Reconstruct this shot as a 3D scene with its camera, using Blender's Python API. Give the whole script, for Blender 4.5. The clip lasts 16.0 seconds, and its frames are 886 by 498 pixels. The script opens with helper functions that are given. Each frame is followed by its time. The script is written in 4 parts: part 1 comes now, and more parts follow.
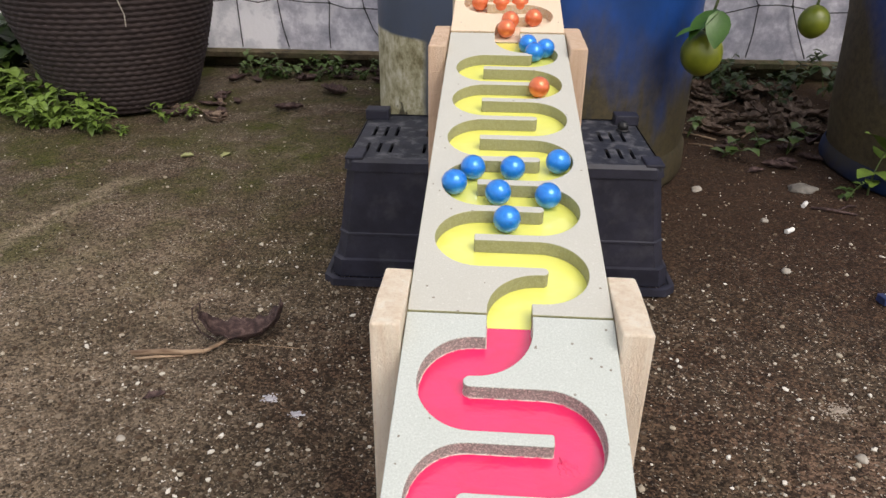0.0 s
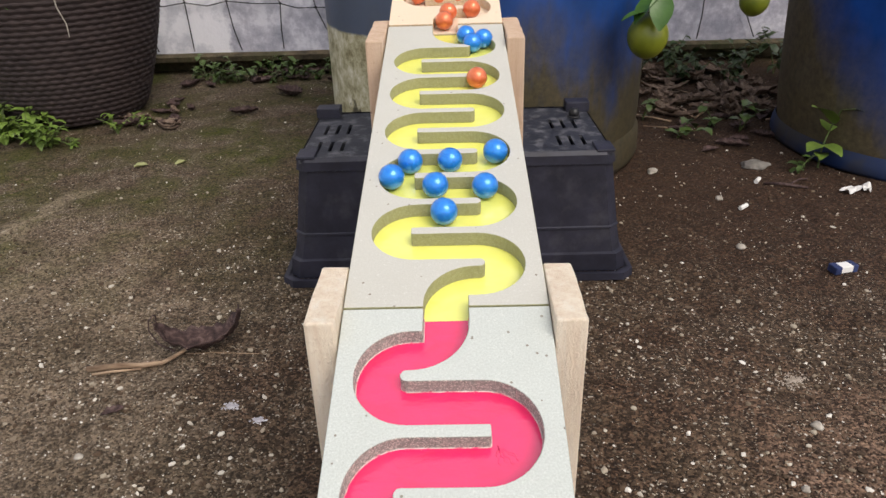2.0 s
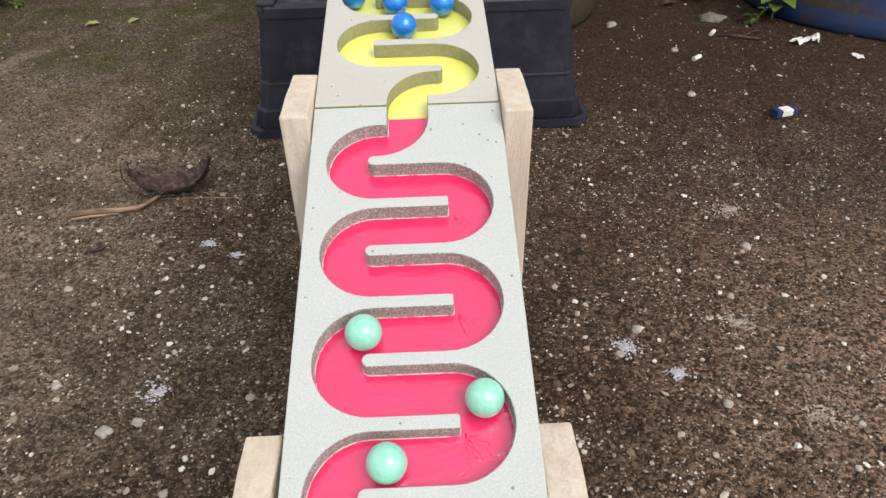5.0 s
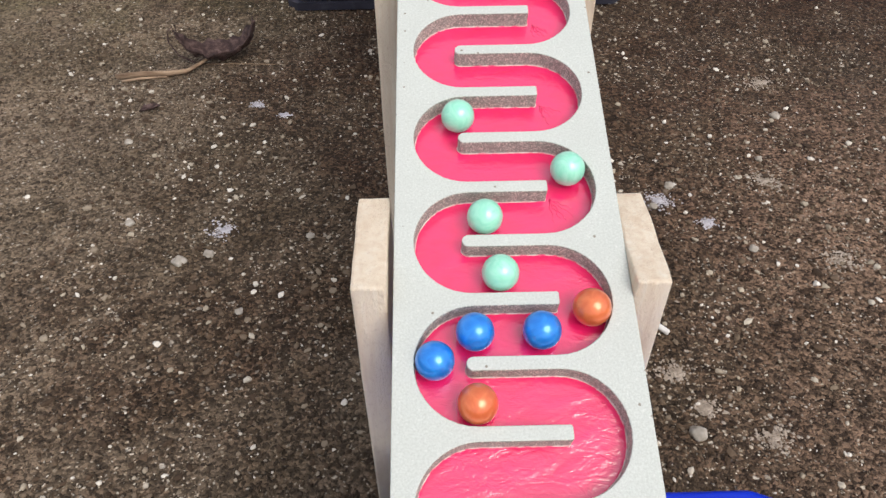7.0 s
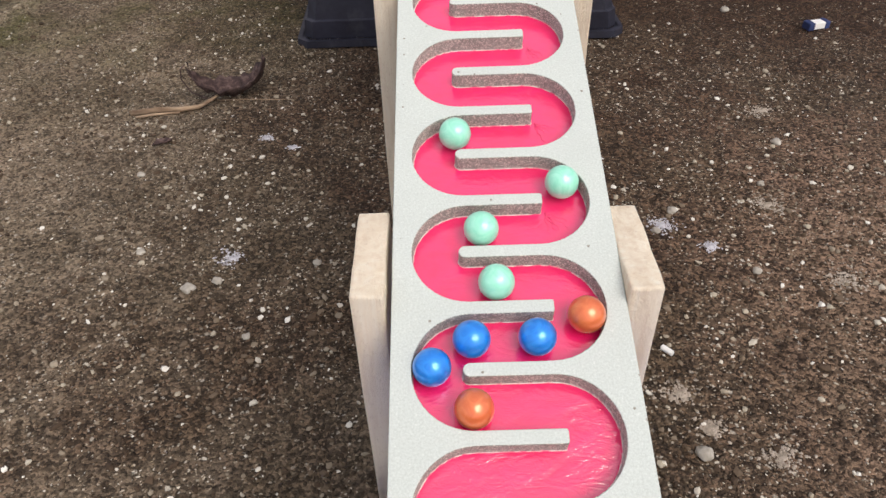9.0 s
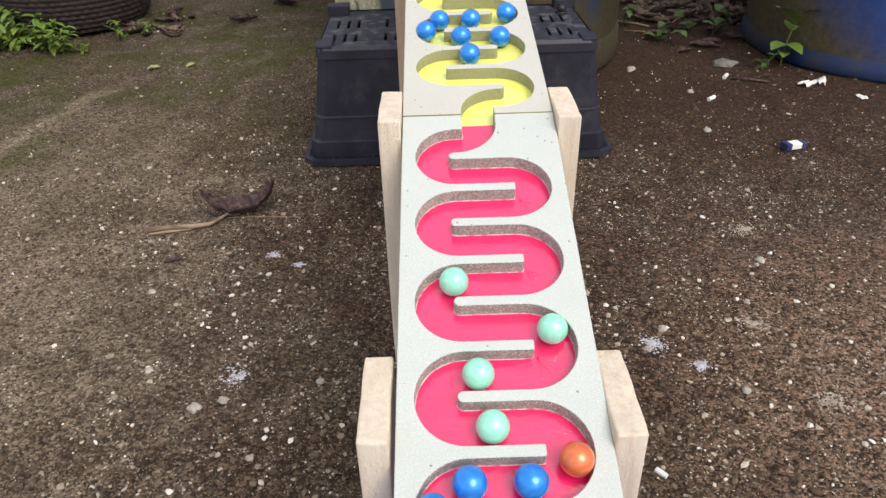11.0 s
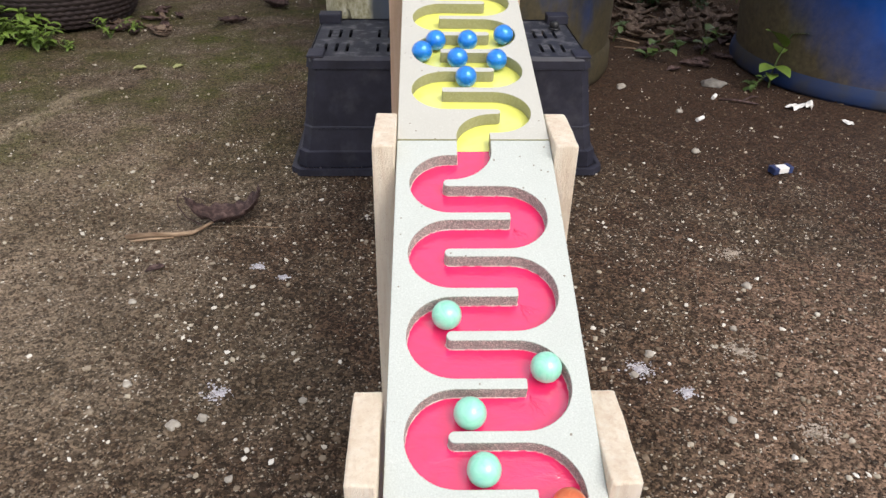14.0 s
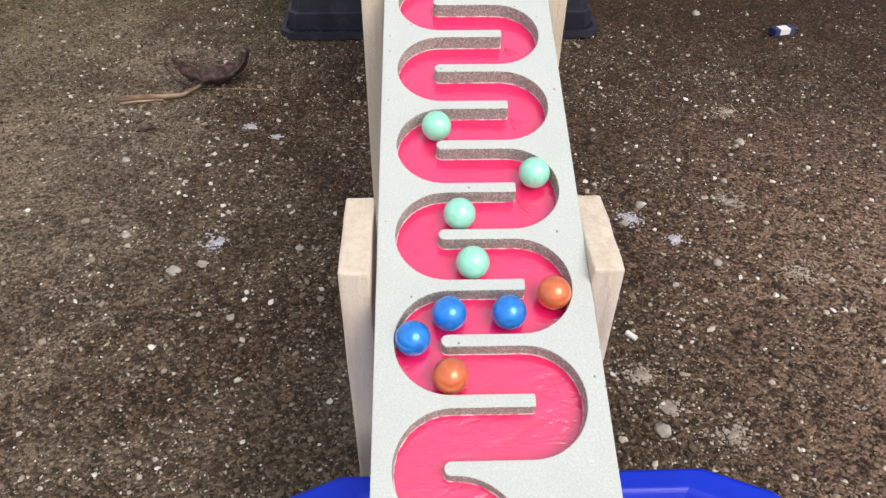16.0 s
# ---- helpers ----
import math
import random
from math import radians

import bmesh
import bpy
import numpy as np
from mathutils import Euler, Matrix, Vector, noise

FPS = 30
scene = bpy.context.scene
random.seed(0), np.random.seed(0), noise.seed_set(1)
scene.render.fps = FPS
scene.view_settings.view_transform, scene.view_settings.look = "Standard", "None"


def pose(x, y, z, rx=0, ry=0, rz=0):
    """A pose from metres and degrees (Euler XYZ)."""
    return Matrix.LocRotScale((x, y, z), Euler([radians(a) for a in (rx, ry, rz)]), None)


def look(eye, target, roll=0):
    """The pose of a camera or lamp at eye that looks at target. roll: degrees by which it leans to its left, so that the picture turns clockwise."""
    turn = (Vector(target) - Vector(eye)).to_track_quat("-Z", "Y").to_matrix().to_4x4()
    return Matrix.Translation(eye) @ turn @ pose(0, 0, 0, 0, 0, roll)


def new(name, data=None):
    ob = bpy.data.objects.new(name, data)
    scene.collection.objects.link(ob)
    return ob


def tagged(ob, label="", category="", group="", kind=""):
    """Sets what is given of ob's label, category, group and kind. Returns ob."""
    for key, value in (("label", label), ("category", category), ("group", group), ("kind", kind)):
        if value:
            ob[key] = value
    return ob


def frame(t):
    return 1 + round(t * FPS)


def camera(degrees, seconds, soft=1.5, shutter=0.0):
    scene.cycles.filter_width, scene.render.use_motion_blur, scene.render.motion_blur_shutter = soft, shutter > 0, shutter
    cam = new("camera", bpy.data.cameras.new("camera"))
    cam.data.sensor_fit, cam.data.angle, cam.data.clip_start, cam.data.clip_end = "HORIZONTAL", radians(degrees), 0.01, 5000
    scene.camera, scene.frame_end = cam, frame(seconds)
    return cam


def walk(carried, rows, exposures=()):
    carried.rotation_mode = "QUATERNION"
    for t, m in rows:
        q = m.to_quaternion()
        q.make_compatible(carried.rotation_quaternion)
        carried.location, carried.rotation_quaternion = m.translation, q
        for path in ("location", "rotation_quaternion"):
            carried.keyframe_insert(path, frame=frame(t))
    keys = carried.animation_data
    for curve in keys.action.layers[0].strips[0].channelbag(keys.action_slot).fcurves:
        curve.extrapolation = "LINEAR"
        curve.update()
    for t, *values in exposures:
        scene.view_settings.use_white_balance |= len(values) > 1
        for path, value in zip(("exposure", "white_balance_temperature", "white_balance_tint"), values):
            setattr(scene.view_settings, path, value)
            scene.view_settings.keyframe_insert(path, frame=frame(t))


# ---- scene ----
cam = camera(64.68, 16.0)
PATH = [
    # t, eye, target, roll
    (0, (-0.0114, -0.2914, 0.4622), (-0.1305, 1.4922, -0.4348), 0.54),
    (0.5, (-0.0005, -0.2914, 0.4663), (-0.0748, 1.4968, -0.4263), -1.49),
    (1, (0.0098, -0.2927, 0.4647), (-0.0588, 1.4891, -0.4410), -2.37),
    (1.5, (0.0065, -0.2893, 0.4609), (-0.0622, 1.4946, -0.4408), -2.50),
    (2, (0.0083, -0.2897, 0.4611), (-0.0348, 1.4905, -0.4495), -1.75),
    (2.5, (0.0109, -0.2882, 0.4564), (-0.0364, 1.4843, -0.4687), -1.91),
    (3, (0.0171, -0.2960, 0.4483), (0.0226, 1.4371, -0.5498), -2.10),
    (3.5, (0.0190, -0.3163, 0.4517), (0.0524, 1.3479, -0.6571), -0.36),
    (5.8, (-0.0124, -0.3654, 0.4403), (0.0280, 1.2107, -0.7902), -1.88),
    (6, (-0.0200, -0.3715, 0.4385), (0.0070, 1.1908, -0.8099), -2.01),
    (6.5, (-0.0291, -0.3958, 0.4313), (0.0037, 1.0994, -0.8965), -1.75),
    (7, (-0.0324, -0.4191, 0.4246), (-0.0027, 1.0290, -0.9546), -0.39),
    (7.5, (-0.0417, -0.4328, 0.4166), (-0.0369, 0.9062, -1.0690), -1.98),
    (7.7, (-0.0436, -0.4354, 0.4075), (-0.0888, 0.8340, -1.1373), -2.71),
    (7.8, (-0.0451, -0.4334, 0.4058), (-0.0641, 0.8189, -1.1536), -1.88),
    (8, (-0.0449, -0.4305, 0.4077), (-0.0750, 0.8748, -1.1074), -1.92),
    (8.5, (-0.0396, -0.4296, 0.4111), (-0.0535, 1.0152, -0.9717), -1.63),
    (9, (-0.0263, -0.4329, 0.4202), (-0.0278, 1.0908, -0.8754), -1.76),
    (11.5, (-0.0264, -0.4404, 0.4647), (-0.0109, 1.2583, -0.5908), -1.32),
    (12, (-0.0381, -0.4194, 0.4668), (-0.0370, 1.2925, -0.5672), -0.24),
    (12.5, (-0.0360, -0.4055, 0.4683), (-0.0043, 1.3108, -0.5580), 0.35),
    (13, (-0.0365, -0.4102, 0.4743), (0.0153, 1.3071, -0.5496), 1.16),
    (13.5, (-0.0353, -0.4140, 0.4721), (0.0144, 1.2872, -0.5784), 1.09),
    (14, (-0.0322, -0.4252, 0.4679), (0.0290, 1.2597, -0.6080), 1.09),
    (14.5, (-0.0265, -0.4285, 0.4619), (0.0538, 1.2145, -0.6757), 1.02),
    (15, (-0.0292, -0.4328, 0.4569), (0.0247, 1.1787, -0.7264), 0.59),
    (15.5, (-0.0279, -0.4446, 0.4428), (0.0291, 1.1215, -0.7998), 0.31),
    (16, (-0.0292, -0.4575, 0.4339), (0.0396, 1.0537, -0.8744), 0.97),
]
walk(cam, [(t, look(eye, target, roll)) for t, eye, target, roll in PATH],
     exposures=[(0.0, 0.29, 6700, 11), (3.5, 0.31, 6600, 11), (6.0, 0.31, 6500, 11), (9.0, 0.31, 6600, 11), (11.5, 0.50, 6500, 10), (13.5, 0.51, 6500, 10), (15.0, 0.45, 6500, 11), (16.0, 0.39, 6500, 11)])

# ---- light: bright overcast daylight, a veiled sun high behind ----
world = bpy.data.worlds.new("sky")
scene.world = world
world.use_nodes = True
wn = world.node_tree
wn.nodes.clear()
sky = wn.nodes.new("ShaderNodeTexSky")
sky.sky_type, sky.sun_disc = "NISHITA", False
SUN_UP, SUN_TURN = 50.0, 146.0
sky.sun_elevation, sky.sun_rotation = radians(SUN_UP), radians(SUN_TURN)
sky.air_density, sky.dust_density, sky.ozone_density = 1.0, 4.0, 0.8
bg = wn.nodes.new("ShaderNodeBackground")
bg.inputs["Strength"].default_value = 0.06
wo = wn.nodes.new("ShaderNodeOutputWorld")
veil = wn.nodes.new("ShaderNodeMix")
veil.data_type, veil.blend_type = "RGBA", "ADD"
veil.inputs["Factor"].default_value = 1.0
veil.inputs[7].default_value = (8.1, 8.3, 8.7, 1.0)  # even white cloud over the whole sky
wn.links.new(sky.outputs["Color"], veil.inputs[6])
wn.links.new(veil.outputs[2], bg.inputs["Color"])
wn.links.new(bg.outputs["Background"], wo.inputs["Surface"])
sun = new("sun", bpy.data.lights.new("sun", "SUN"))
sun.data.energy, sun.data.angle, sun.data.color = 1.5, radians(38), (1.0, 0.965, 0.92)
se, sr = radians(SUN_UP), radians(SUN_TURN)
sun.matrix_world = look(Vector((math.cos(se) * math.sin(sr), math.cos(se) * math.cos(sr), math.sin(se))) * 5, (0, 0, 0))


# ---- materials ----
class Nodes:
    """A small builder for node materials."""

    def __init__(self, name):
        self.mat = bpy.data.materials.new(name)
        self.mat.use_nodes = True
        self.t = self.mat.node_tree
        self.bsdf = next(n for n in self.t.nodes if n.type == "BSDF_PRINCIPLED")
        self.co = self.t.nodes.new("ShaderNodeTexCoord").outputs["Object"]

    def link(self, a, b):
        self.t.links.new(a, b)

    def put(self, socket, value):
        if isinstance(value, bpy.types.NodeSocket):
            self.link(value, socket)
        elif hasattr(value, "__len__"):
            socket.default_value = tuple(value) + ((1.0,) if len(value) == 3 and socket.type == "RGBA" else ())
        else:
            socket.default_value = value

    def scaled(self, s, offset=(0, 0, 0)):
        m = self.t.nodes.new("ShaderNodeMapping")
        self.link(self.co, m.inputs["Vector"])
        m.inputs["Scale"].default_value = s
        m.inputs["Location"].default_value = offset
        return m.outputs["Vector"]

    def noise(self, scale, detail=3.0, rough=0.55, vector=None, distort=0.0):
        n = self.t.nodes.new("ShaderNodeTexNoise")
        self.link(vector or self.co, n.inputs["Vector"])
        n.inputs["Scale"].default_value, n.inputs["Detail"].default_value = scale, detail
        n.inputs["Roughness"].default_value, n.inputs["Distortion"].default_value = rough, distort
        return n.outputs["Fac"]

    def voronoi(self, scale, out="Distance", vector=None, feature="F1"):
        n = self.t.nodes.new("ShaderNodeTexVoronoi")
        n.feature = feature
        self.link(vector or self.co, n.inputs["Vector"])
        n.inputs["Scale"].default_value = scale
        return n.outputs[out]

    def ramp(self, fac, stops):
        n = self.t.nodes.new("ShaderNodeValToRGB")
        self.put(n.inputs["Fac"], fac)
        e = n.color_ramp.elements
        while len(e) < len(stops):
            e.new(0.5)
        for el, (p, c) in zip(e, stops):
            el.position = p
            el.color = (c, c, c, 1) if not hasattr(c, "__len__") else (*c, 1)
        return n.outputs["Color"]

    def math(self, op, a, b=0.0, clamp=False):
        n = self.t.nodes.new("ShaderNodeMath")
        n.operation, n.use_clamp = op, clamp
        self.put(n.inputs[0], a)
        self.put(n.inputs[1], b)
        return n.outputs[0]

    def mix(self, fac, a, b, mode="MIX"):
        n = self.t.nodes.new("ShaderNodeMix")
        n.data_type, n.blend_type = "RGBA", mode
        self.put(n.inputs["Factor"], fac)
        self.put(n.inputs[6], a)
        self.put(n.inputs[7], b)
        return n.outputs[2]

    def axis(self, which):
        n = self.t.nodes.new("ShaderNodeSeparateXYZ")
        self.link(self.co, n.inputs[0])
        return n.outputs[which]

    def random(self):
        return self.t.nodes.new("ShaderNodeObjectInfo").outputs["Random"]

    def island(self):
        return self.t.nodes.new("ShaderNodeNewGeometry").outputs["Random Per Island"]

    def bump(self, height, strength=0.3, distance=0.001, after=None):
        n = self.t.nodes.new("ShaderNodeBump")
        n.inputs["Strength"].default_value, n.inputs["Distance"].default_value = strength, distance
        self.put(n.inputs["Height"], height)
        if after:
            self.link(after, n.inputs["Normal"])
        return n.outputs["Normal"]

    def done(self, color, rough=0.6, normal=None, metal=0.0, coat=0.0, coat_rough=0.05, spec=0.5):
        b = self.bsdf.inputs
        self.put(b["Base Color"], color)
        self.put(b["Roughness"], rough)
        self.put(b["Metallic"], metal)
        b["Coat Weight"].default_value, b["Coat Roughness"].default_value = coat, coat_rough
        b["Specular IOR Level"].default_value = spec
        if normal:
            self.link(normal, b["Normal"])
        return self.mat


def soil_material():
    n = Nodes("yard_soil")
    x, y = n.axis("X"), n.axis("Y")
    big, mid, fine = n.noise(2.3, 4), n.noise(14, 5, 0.65), n.noise(170, 4, 0.75)

    warp = n.t.nodes.new("ShaderNodeTexNoise")
    warp.inputs["Scale"].default_value, warp.inputs["Detail"].default_value = 260, 3
    n.link(n.co, warp.inputs["Vector"])
    wob = n.t.nodes.new("ShaderNodeVectorMath")
    wob.operation = "MULTIPLY_ADD"
    n.link(warp.outputs["Color"], wob.inputs[0])
    wob.inputs[1].default_value = (0.0055, 0.0040, 0.0)
    n.link(n.co, wob.inputs[2])

    def cell(scale):
        sep = n.t.nodes.new("ShaderNodeSeparateColor")
        n.link(n.voronoi(scale, "Color", wob.outputs[0]), sep.inputs[0])
        return n.voronoi(scale, "Distance", wob.outputs[0]), sep.outputs[0], sep.outputs[1]

    # crumbs of earth, each with a tone of its own, lying in lumps
    crumb, tone, _ = cell(430)
    lump, ltone, _ = cell(170)
    clod = n.noise(75, 4, 0.7)
    speck = n.math("ADD", n.math("ADD", n.math("MULTIPLY", tone, 0.42), n.math("MULTIPLY", ltone, 0.12)), n.math("ADD", n.math("MULTIPLY", fine, 0.34), n.math("MULTIPLY", clod, 0.16)))
    earth = n.ramp(speck, [(0.34, (0.0200, 0.0112, 0.0070)), (0.54, (0.041, 0.0238, 0.0140)), (0.70, (0.140, 0.084, 0.053))])
    grey = n.ramp(speck, [(0.34, (0.038, 0.0268, 0.0166)), (0.54, (0.071, 0.0505, 0.0320)), (0.70, (0.205, 0.156, 0.110))])
    # the worn concrete shows through on one side, bare earth on the other
    side = n.math("ADD", n.math("MULTIPLY", x, -1.6), n.math("MULTIPLY", n.math("SUBTRACT", big, 0.5), 2.6))
    col = n.mix(n.ramp(side, [(0.0, 0.0), (0.75, 1.0)]), earth, grey)
    worn = n.ramp(n.math("ADD", mid, n.math("MULTIPLY", big, 0.7)), [(0.78, 0.0), (0.98, 0.8)])
    col = n.mix(n.math("MULTIPLY", worn, n.ramp(side, [(0.0, 0.35), (0.9, 1.0)])), col, n.ramp(speck, [(0.3, (0.070, 0.054, 0.039)), (0.8, (0.29, 0.24, 0.185))]))
    dust = n.math("MULTIPLY", n.ramp(n.math("ADD", x, n.math("MULTIPLY", n.math("SUBTRACT", clod, 0.5), 0.25)), [(0.14, 0.0), (0.36, 1.0), (0.80, 0.9), (1.0, 0.25)]), n.ramp(n.math("ADD", y, n.math("MULTIPLY", n.math("SUBTRACT", mid, 0.5), 0.6)), [(0.05, 1.0), (0.34, 0.0)]))
    col = n.mix(n.math("MULTIPLY", dust, 0.95), col, n.ramp(speck, [(0.36, (0.048, 0.0285, 0.0190)), (0.70, (0.42, 0.285, 0.205))]))
    sand = n.math("MULTIPLY", n.ramp(n.math("ADD", n.math("MULTIPLY", x, -1.0), n.math("MULTIPLY", n.math("SUBTRACT", mid, 0.5), 0.7)), [(0.24, 0.0), (0.55, 1.0), (0.85, 0.9), (1.0, 0.35)]), n.ramp(n.math("ADD", y, n.math("MULTIPLY", n.math("SUBTRACT", big, 0.5), 0.8)), [(0.45, 1.0), (0.85, 0.0)]))
    col = n.mix(n.math("MULTIPLY", sand, 0.92), col, n.ramp(speck, [(0.30, (0.060, 0.044, 0.030)), (0.72, (0.39, 0.310, 0.225))]))
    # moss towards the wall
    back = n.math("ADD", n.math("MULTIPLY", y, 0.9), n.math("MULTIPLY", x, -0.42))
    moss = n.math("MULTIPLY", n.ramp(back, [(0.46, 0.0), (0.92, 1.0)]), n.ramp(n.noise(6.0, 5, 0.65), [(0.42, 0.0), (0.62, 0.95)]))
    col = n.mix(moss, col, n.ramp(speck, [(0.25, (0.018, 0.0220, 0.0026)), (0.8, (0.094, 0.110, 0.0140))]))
    film = n.ramp(n.noise(4.5, 5, 0.7), [(0.42, 0.0), (0.62, 0.55)])
    col = n.mix(n.math("MULTIPLY", film, n.ramp(x, [(0.15, 1.0), (0.5, 0.25)])), col, n.ramp(speck, [(0.38, (0.0230, 0.0168, 0.0092)), (0.72, (0.145, 0.109, 0.068))]))
    # reddish earth round the drums, darkened in colour for the shade back there
    back_shade = n.math("MULTIPLY", n.ramp(n.math("ADD", n.math("MULTIPLY", y, 0.8), n.math("MULTIPLY", mid, 0.35)), [(0.50, 0.0), (0.80, 1.0)]), n.ramp(x, [(0.0, 0.0), (0.25, 1.0), (0.85, 1.0), (1.0, 0.5)]))
    col = n.mix(n.math("MULTIPLY", back_shade, 0.92), col, n.ramp(speck, [(0.25, (0.0110, 0.0060, 0.0035)), (0.8, (0.090, 0.050, 0.0300))]))
    # a pale ridge of sand
    ridge = n.math("ABSOLUTE", n.math("ADD", n.math("ADD", n.math("ADD", x, 0.872), n.math("MULTIPLY", y, -0.24)), n.math("MULTIPLY", n.math("SUBTRACT", mid, 0.5), 0.14)))
    streak = n.math("MULTIPLY", n.ramp(ridge, [(0.0, 0.7), (0.036, 0.0)]), n.ramp(y, [(0.48, 0.0), (0.62, 1.0), (0.84, 0.9), (0.94, 0.0)]))
    col = n.mix(streak, col, n.ramp(speck, [(0.30, (0.11, 0.085, 0.058)), (0.72, (0.46, 0.38, 0.285))]))
    # iron in the earth
    col = n.mix(1.0, col, (1.04, 0.99, 0.945), "MULTIPLY")
    # pale sand and grit
    for scale, size, share in ((620, 0.42, 0.84), (330, 0.40, 0.86), (150, 0.27, 0.91)):
        d, r, g = cell(scale)
        grain = n.math("MULTIPLY", n.ramp(n.math("DIVIDE", d, n.math("MULTIPLY", n.math("ADD", g, 0.45), size)), [(0.7, 1.0), (1.0, 0.0)]), n.math("GREATER_THAN", r, share))
        grain = n.math("MULTIPLY", grain, n.ramp(n.math("SUBTRACT", n.math("ADD", mid, n.math("MULTIPLY", moss, -0.2)), n.math("MULTIPLY", back_shade, 0.15)), [(0.40, 0.10), (0.60, 1.0)]))
        col = n.mix(n.math("MULTIPLY", grain, 0.9), col, n.ramp(g, [(0.0, (0.16, 0.11, 0.066)), (0.55, (0.40, 0.315, 0.215)), (1.0, (0.76, 0.69, 0.58))]))
    normal = n.bump(clod, 0.8, 0.008)
    normal = n.bump(fine, 0.6, 0.0025, normal)
    normal = n.bump(n.math("SUBTRACT", 1.0, lump), 0.6, 0.0026, normal)
    normal = n.bump(n.math("SUBTRACT", 1.0, crumb), 0.9, 0.0026, normal)
    return n.done(col, n.ramp(mid, [(0.3, 0.75), (0.7, 0.95)]), normal, spec=0.22)


def mdf_material(name, light, dark, spec=0.3):
    """Pressed fibre board: even face of fine pale and dark fibres, a few dark specks."""
    n = Nodes(name)
    f, m = n.noise(1100, 3, 0.8), n.noise(35, 4)
    col = n.mix(n.ramp(f, [(0.31, 0.0), (0.69, 1.0)]), dark, light)
    col = n.mix(n.ramp(m, [(0.35, 0.0), (0.7, 0.3)]), col, dark)
    sep = n.t.nodes.new("ShaderNodeSeparateColor")
    n.link(n.voronoi(240, "Color"), sep.inputs[0])
    fleck = n.math("MULTIPLY", n.math("LESS_THAN", n.voronoi(240), 0.16), n.math("GREATER_THAN", sep.outputs[0], 0.91))
    col = n.mix(n.math("MULTIPLY", fleck, 0.75), col, (0.16, 0.12, 0.08))
    smear = n.ramp(n.noise(90, 5, 0.8), [(0.66, 0.0), (0.78, 0.4)])
    col = n.mix(smear, col, (0.30, 0.28, 0.24))
    fluff = n.ramp(n.noise(420, 3, 0.75), [(0.60, 0.0), (0.72, 0.45)])
    col = n.mix(fluff, col, (0.74, 0.74, 0.70))
    return n.done(col, 0.75, n.bump(f, 0.3, 0.0004), spec=spec)


def cut_material(name, dark, light, flecks=0.75):
    """The routed edge of fibre board: coarse, with bright specks of torn fibre."""
    n = Nodes(name)
    f = n.noise(520, 4, 0.85)
    col = n.ramp(f, [(0.32, dark), (0.6, light)])
    sep = n.t.nodes.new("ShaderNodeSeparateColor")
    n.link(n.voronoi(1900, "Color"), sep.inputs[0])
    col = n.mix(n.math("MULTIPLY", n.math("GREATER_THAN", sep.outputs[0], 0.80), flecks), col, (0.70, 0.67, 0.60))
    return n.done(col, 0.85, n.bump(f, 0.8, 0.0010), spec=0.25)


def gloss_paint(name, color, deep, rough, coat, wave, gloss=1.75):
    """Brushed gloss paint: a film with slow waves, brush lines and small wrinkles."""
    n = Nodes(name)
    w, s = n.noise(60, 4, 0.55, n.scaled((1, 2.0, 1)), 0.6), n.noise(330, 3, 0.6, n.scaled((0.5, 1.6, 1)), 0.8)
    ridge = n.math("ABSOLUTE", n.math("SUBTRACT", n.noise(120, 3, 0.6, n.scaled((1.0, 1.5, 1)), 0.5), 0.5))
    crease = n.math("MULTIPLY", ridge, n.ramp(n.noise(20, 2), [(0.45, 0.15), (0.62, 1.0)]))
    col = n.mix(n.ramp(w, [(0.3, 0.5), (0.65, 0.0)]), color, deep)
    normal = n.bump(w, wave, 0.002)
    normal = n.bump(s, wave * 0.6, 0.0006, normal)
    normal = n.bump(crease, wave, 0.0022, normal)
    mat = n.done(col, rough, normal, coat=coat, coat_rough=0.05)
    n.link(normal, n.bsdf.inputs["Coat Normal"])
    n.bsdf.inputs["Coat IOR"].default_value = gloss
    return mat


def pearl(name, color, light, metal=0.35, coat=0.8):
    n = Nodes(name)
    sheen = n.noise(150, 3, 0.5, None, 2.0)
    col = n.mix(n.ramp(sheen, [(0.35, 0.0), (0.75, 1.0)]), color, light)
    return n.done(col, 0.32, n.bump(n.noise(1500, 2), 0.06, 0.0004), metal=metal, coat=coat, coat_rough=0.07)


def pine_material(name="sawn_pine", tone=(1.0, 1.0, 1.0)):
    n = Nodes(name)
    v = n.scaled((1, 1, 0.06), (0.3, 0.1, 0))
    g, fuzz = n.noise(260, 4, 0.6, v, 0.4), n.noise(900, 3, 0.8, n.scaled((1, 1, 0.5)))
    ring = n.noise(45, 3, 0.5, v, 1.0)
    col = n.ramp(g, [(0.3, (0.80, 0.65, 0.49)), (0.52, (0.90, 0.78, 0.62)), (0.75, (0.93, 0.85, 0.72))])
    col = n.mix(n.ramp(ring, [(0.45, 0.0), (0.62, 0.20)]), col, (0.62, 0.43, 0.27))
    col = n.mix(n.math("MULTIPLY", n.random(), 0.3), col, (0.88, 0.73, 0.55))
    pit = n.noise(620, 4, 0.8, n.scaled((1, 1, 0.55)))
    col = n.mix(n.ramp(pit, [(0.55, 0.0), (0.72, 0.40)]), col, (0.52, 0.35, 0.24))
    col = n.mix(1.0, col, tone, "MULTIPLY")
    saw = n.noise(130, 2, 0.5, n.scaled((0.9, 0.35, 0.05)))
    return n.done(col, 0.85, n.bump(pit, 0.9, 0.0018, n.bump(saw, 0.5, 0.0014, n.bump(fuzz, 0.6, 0.001))), spec=0.2)


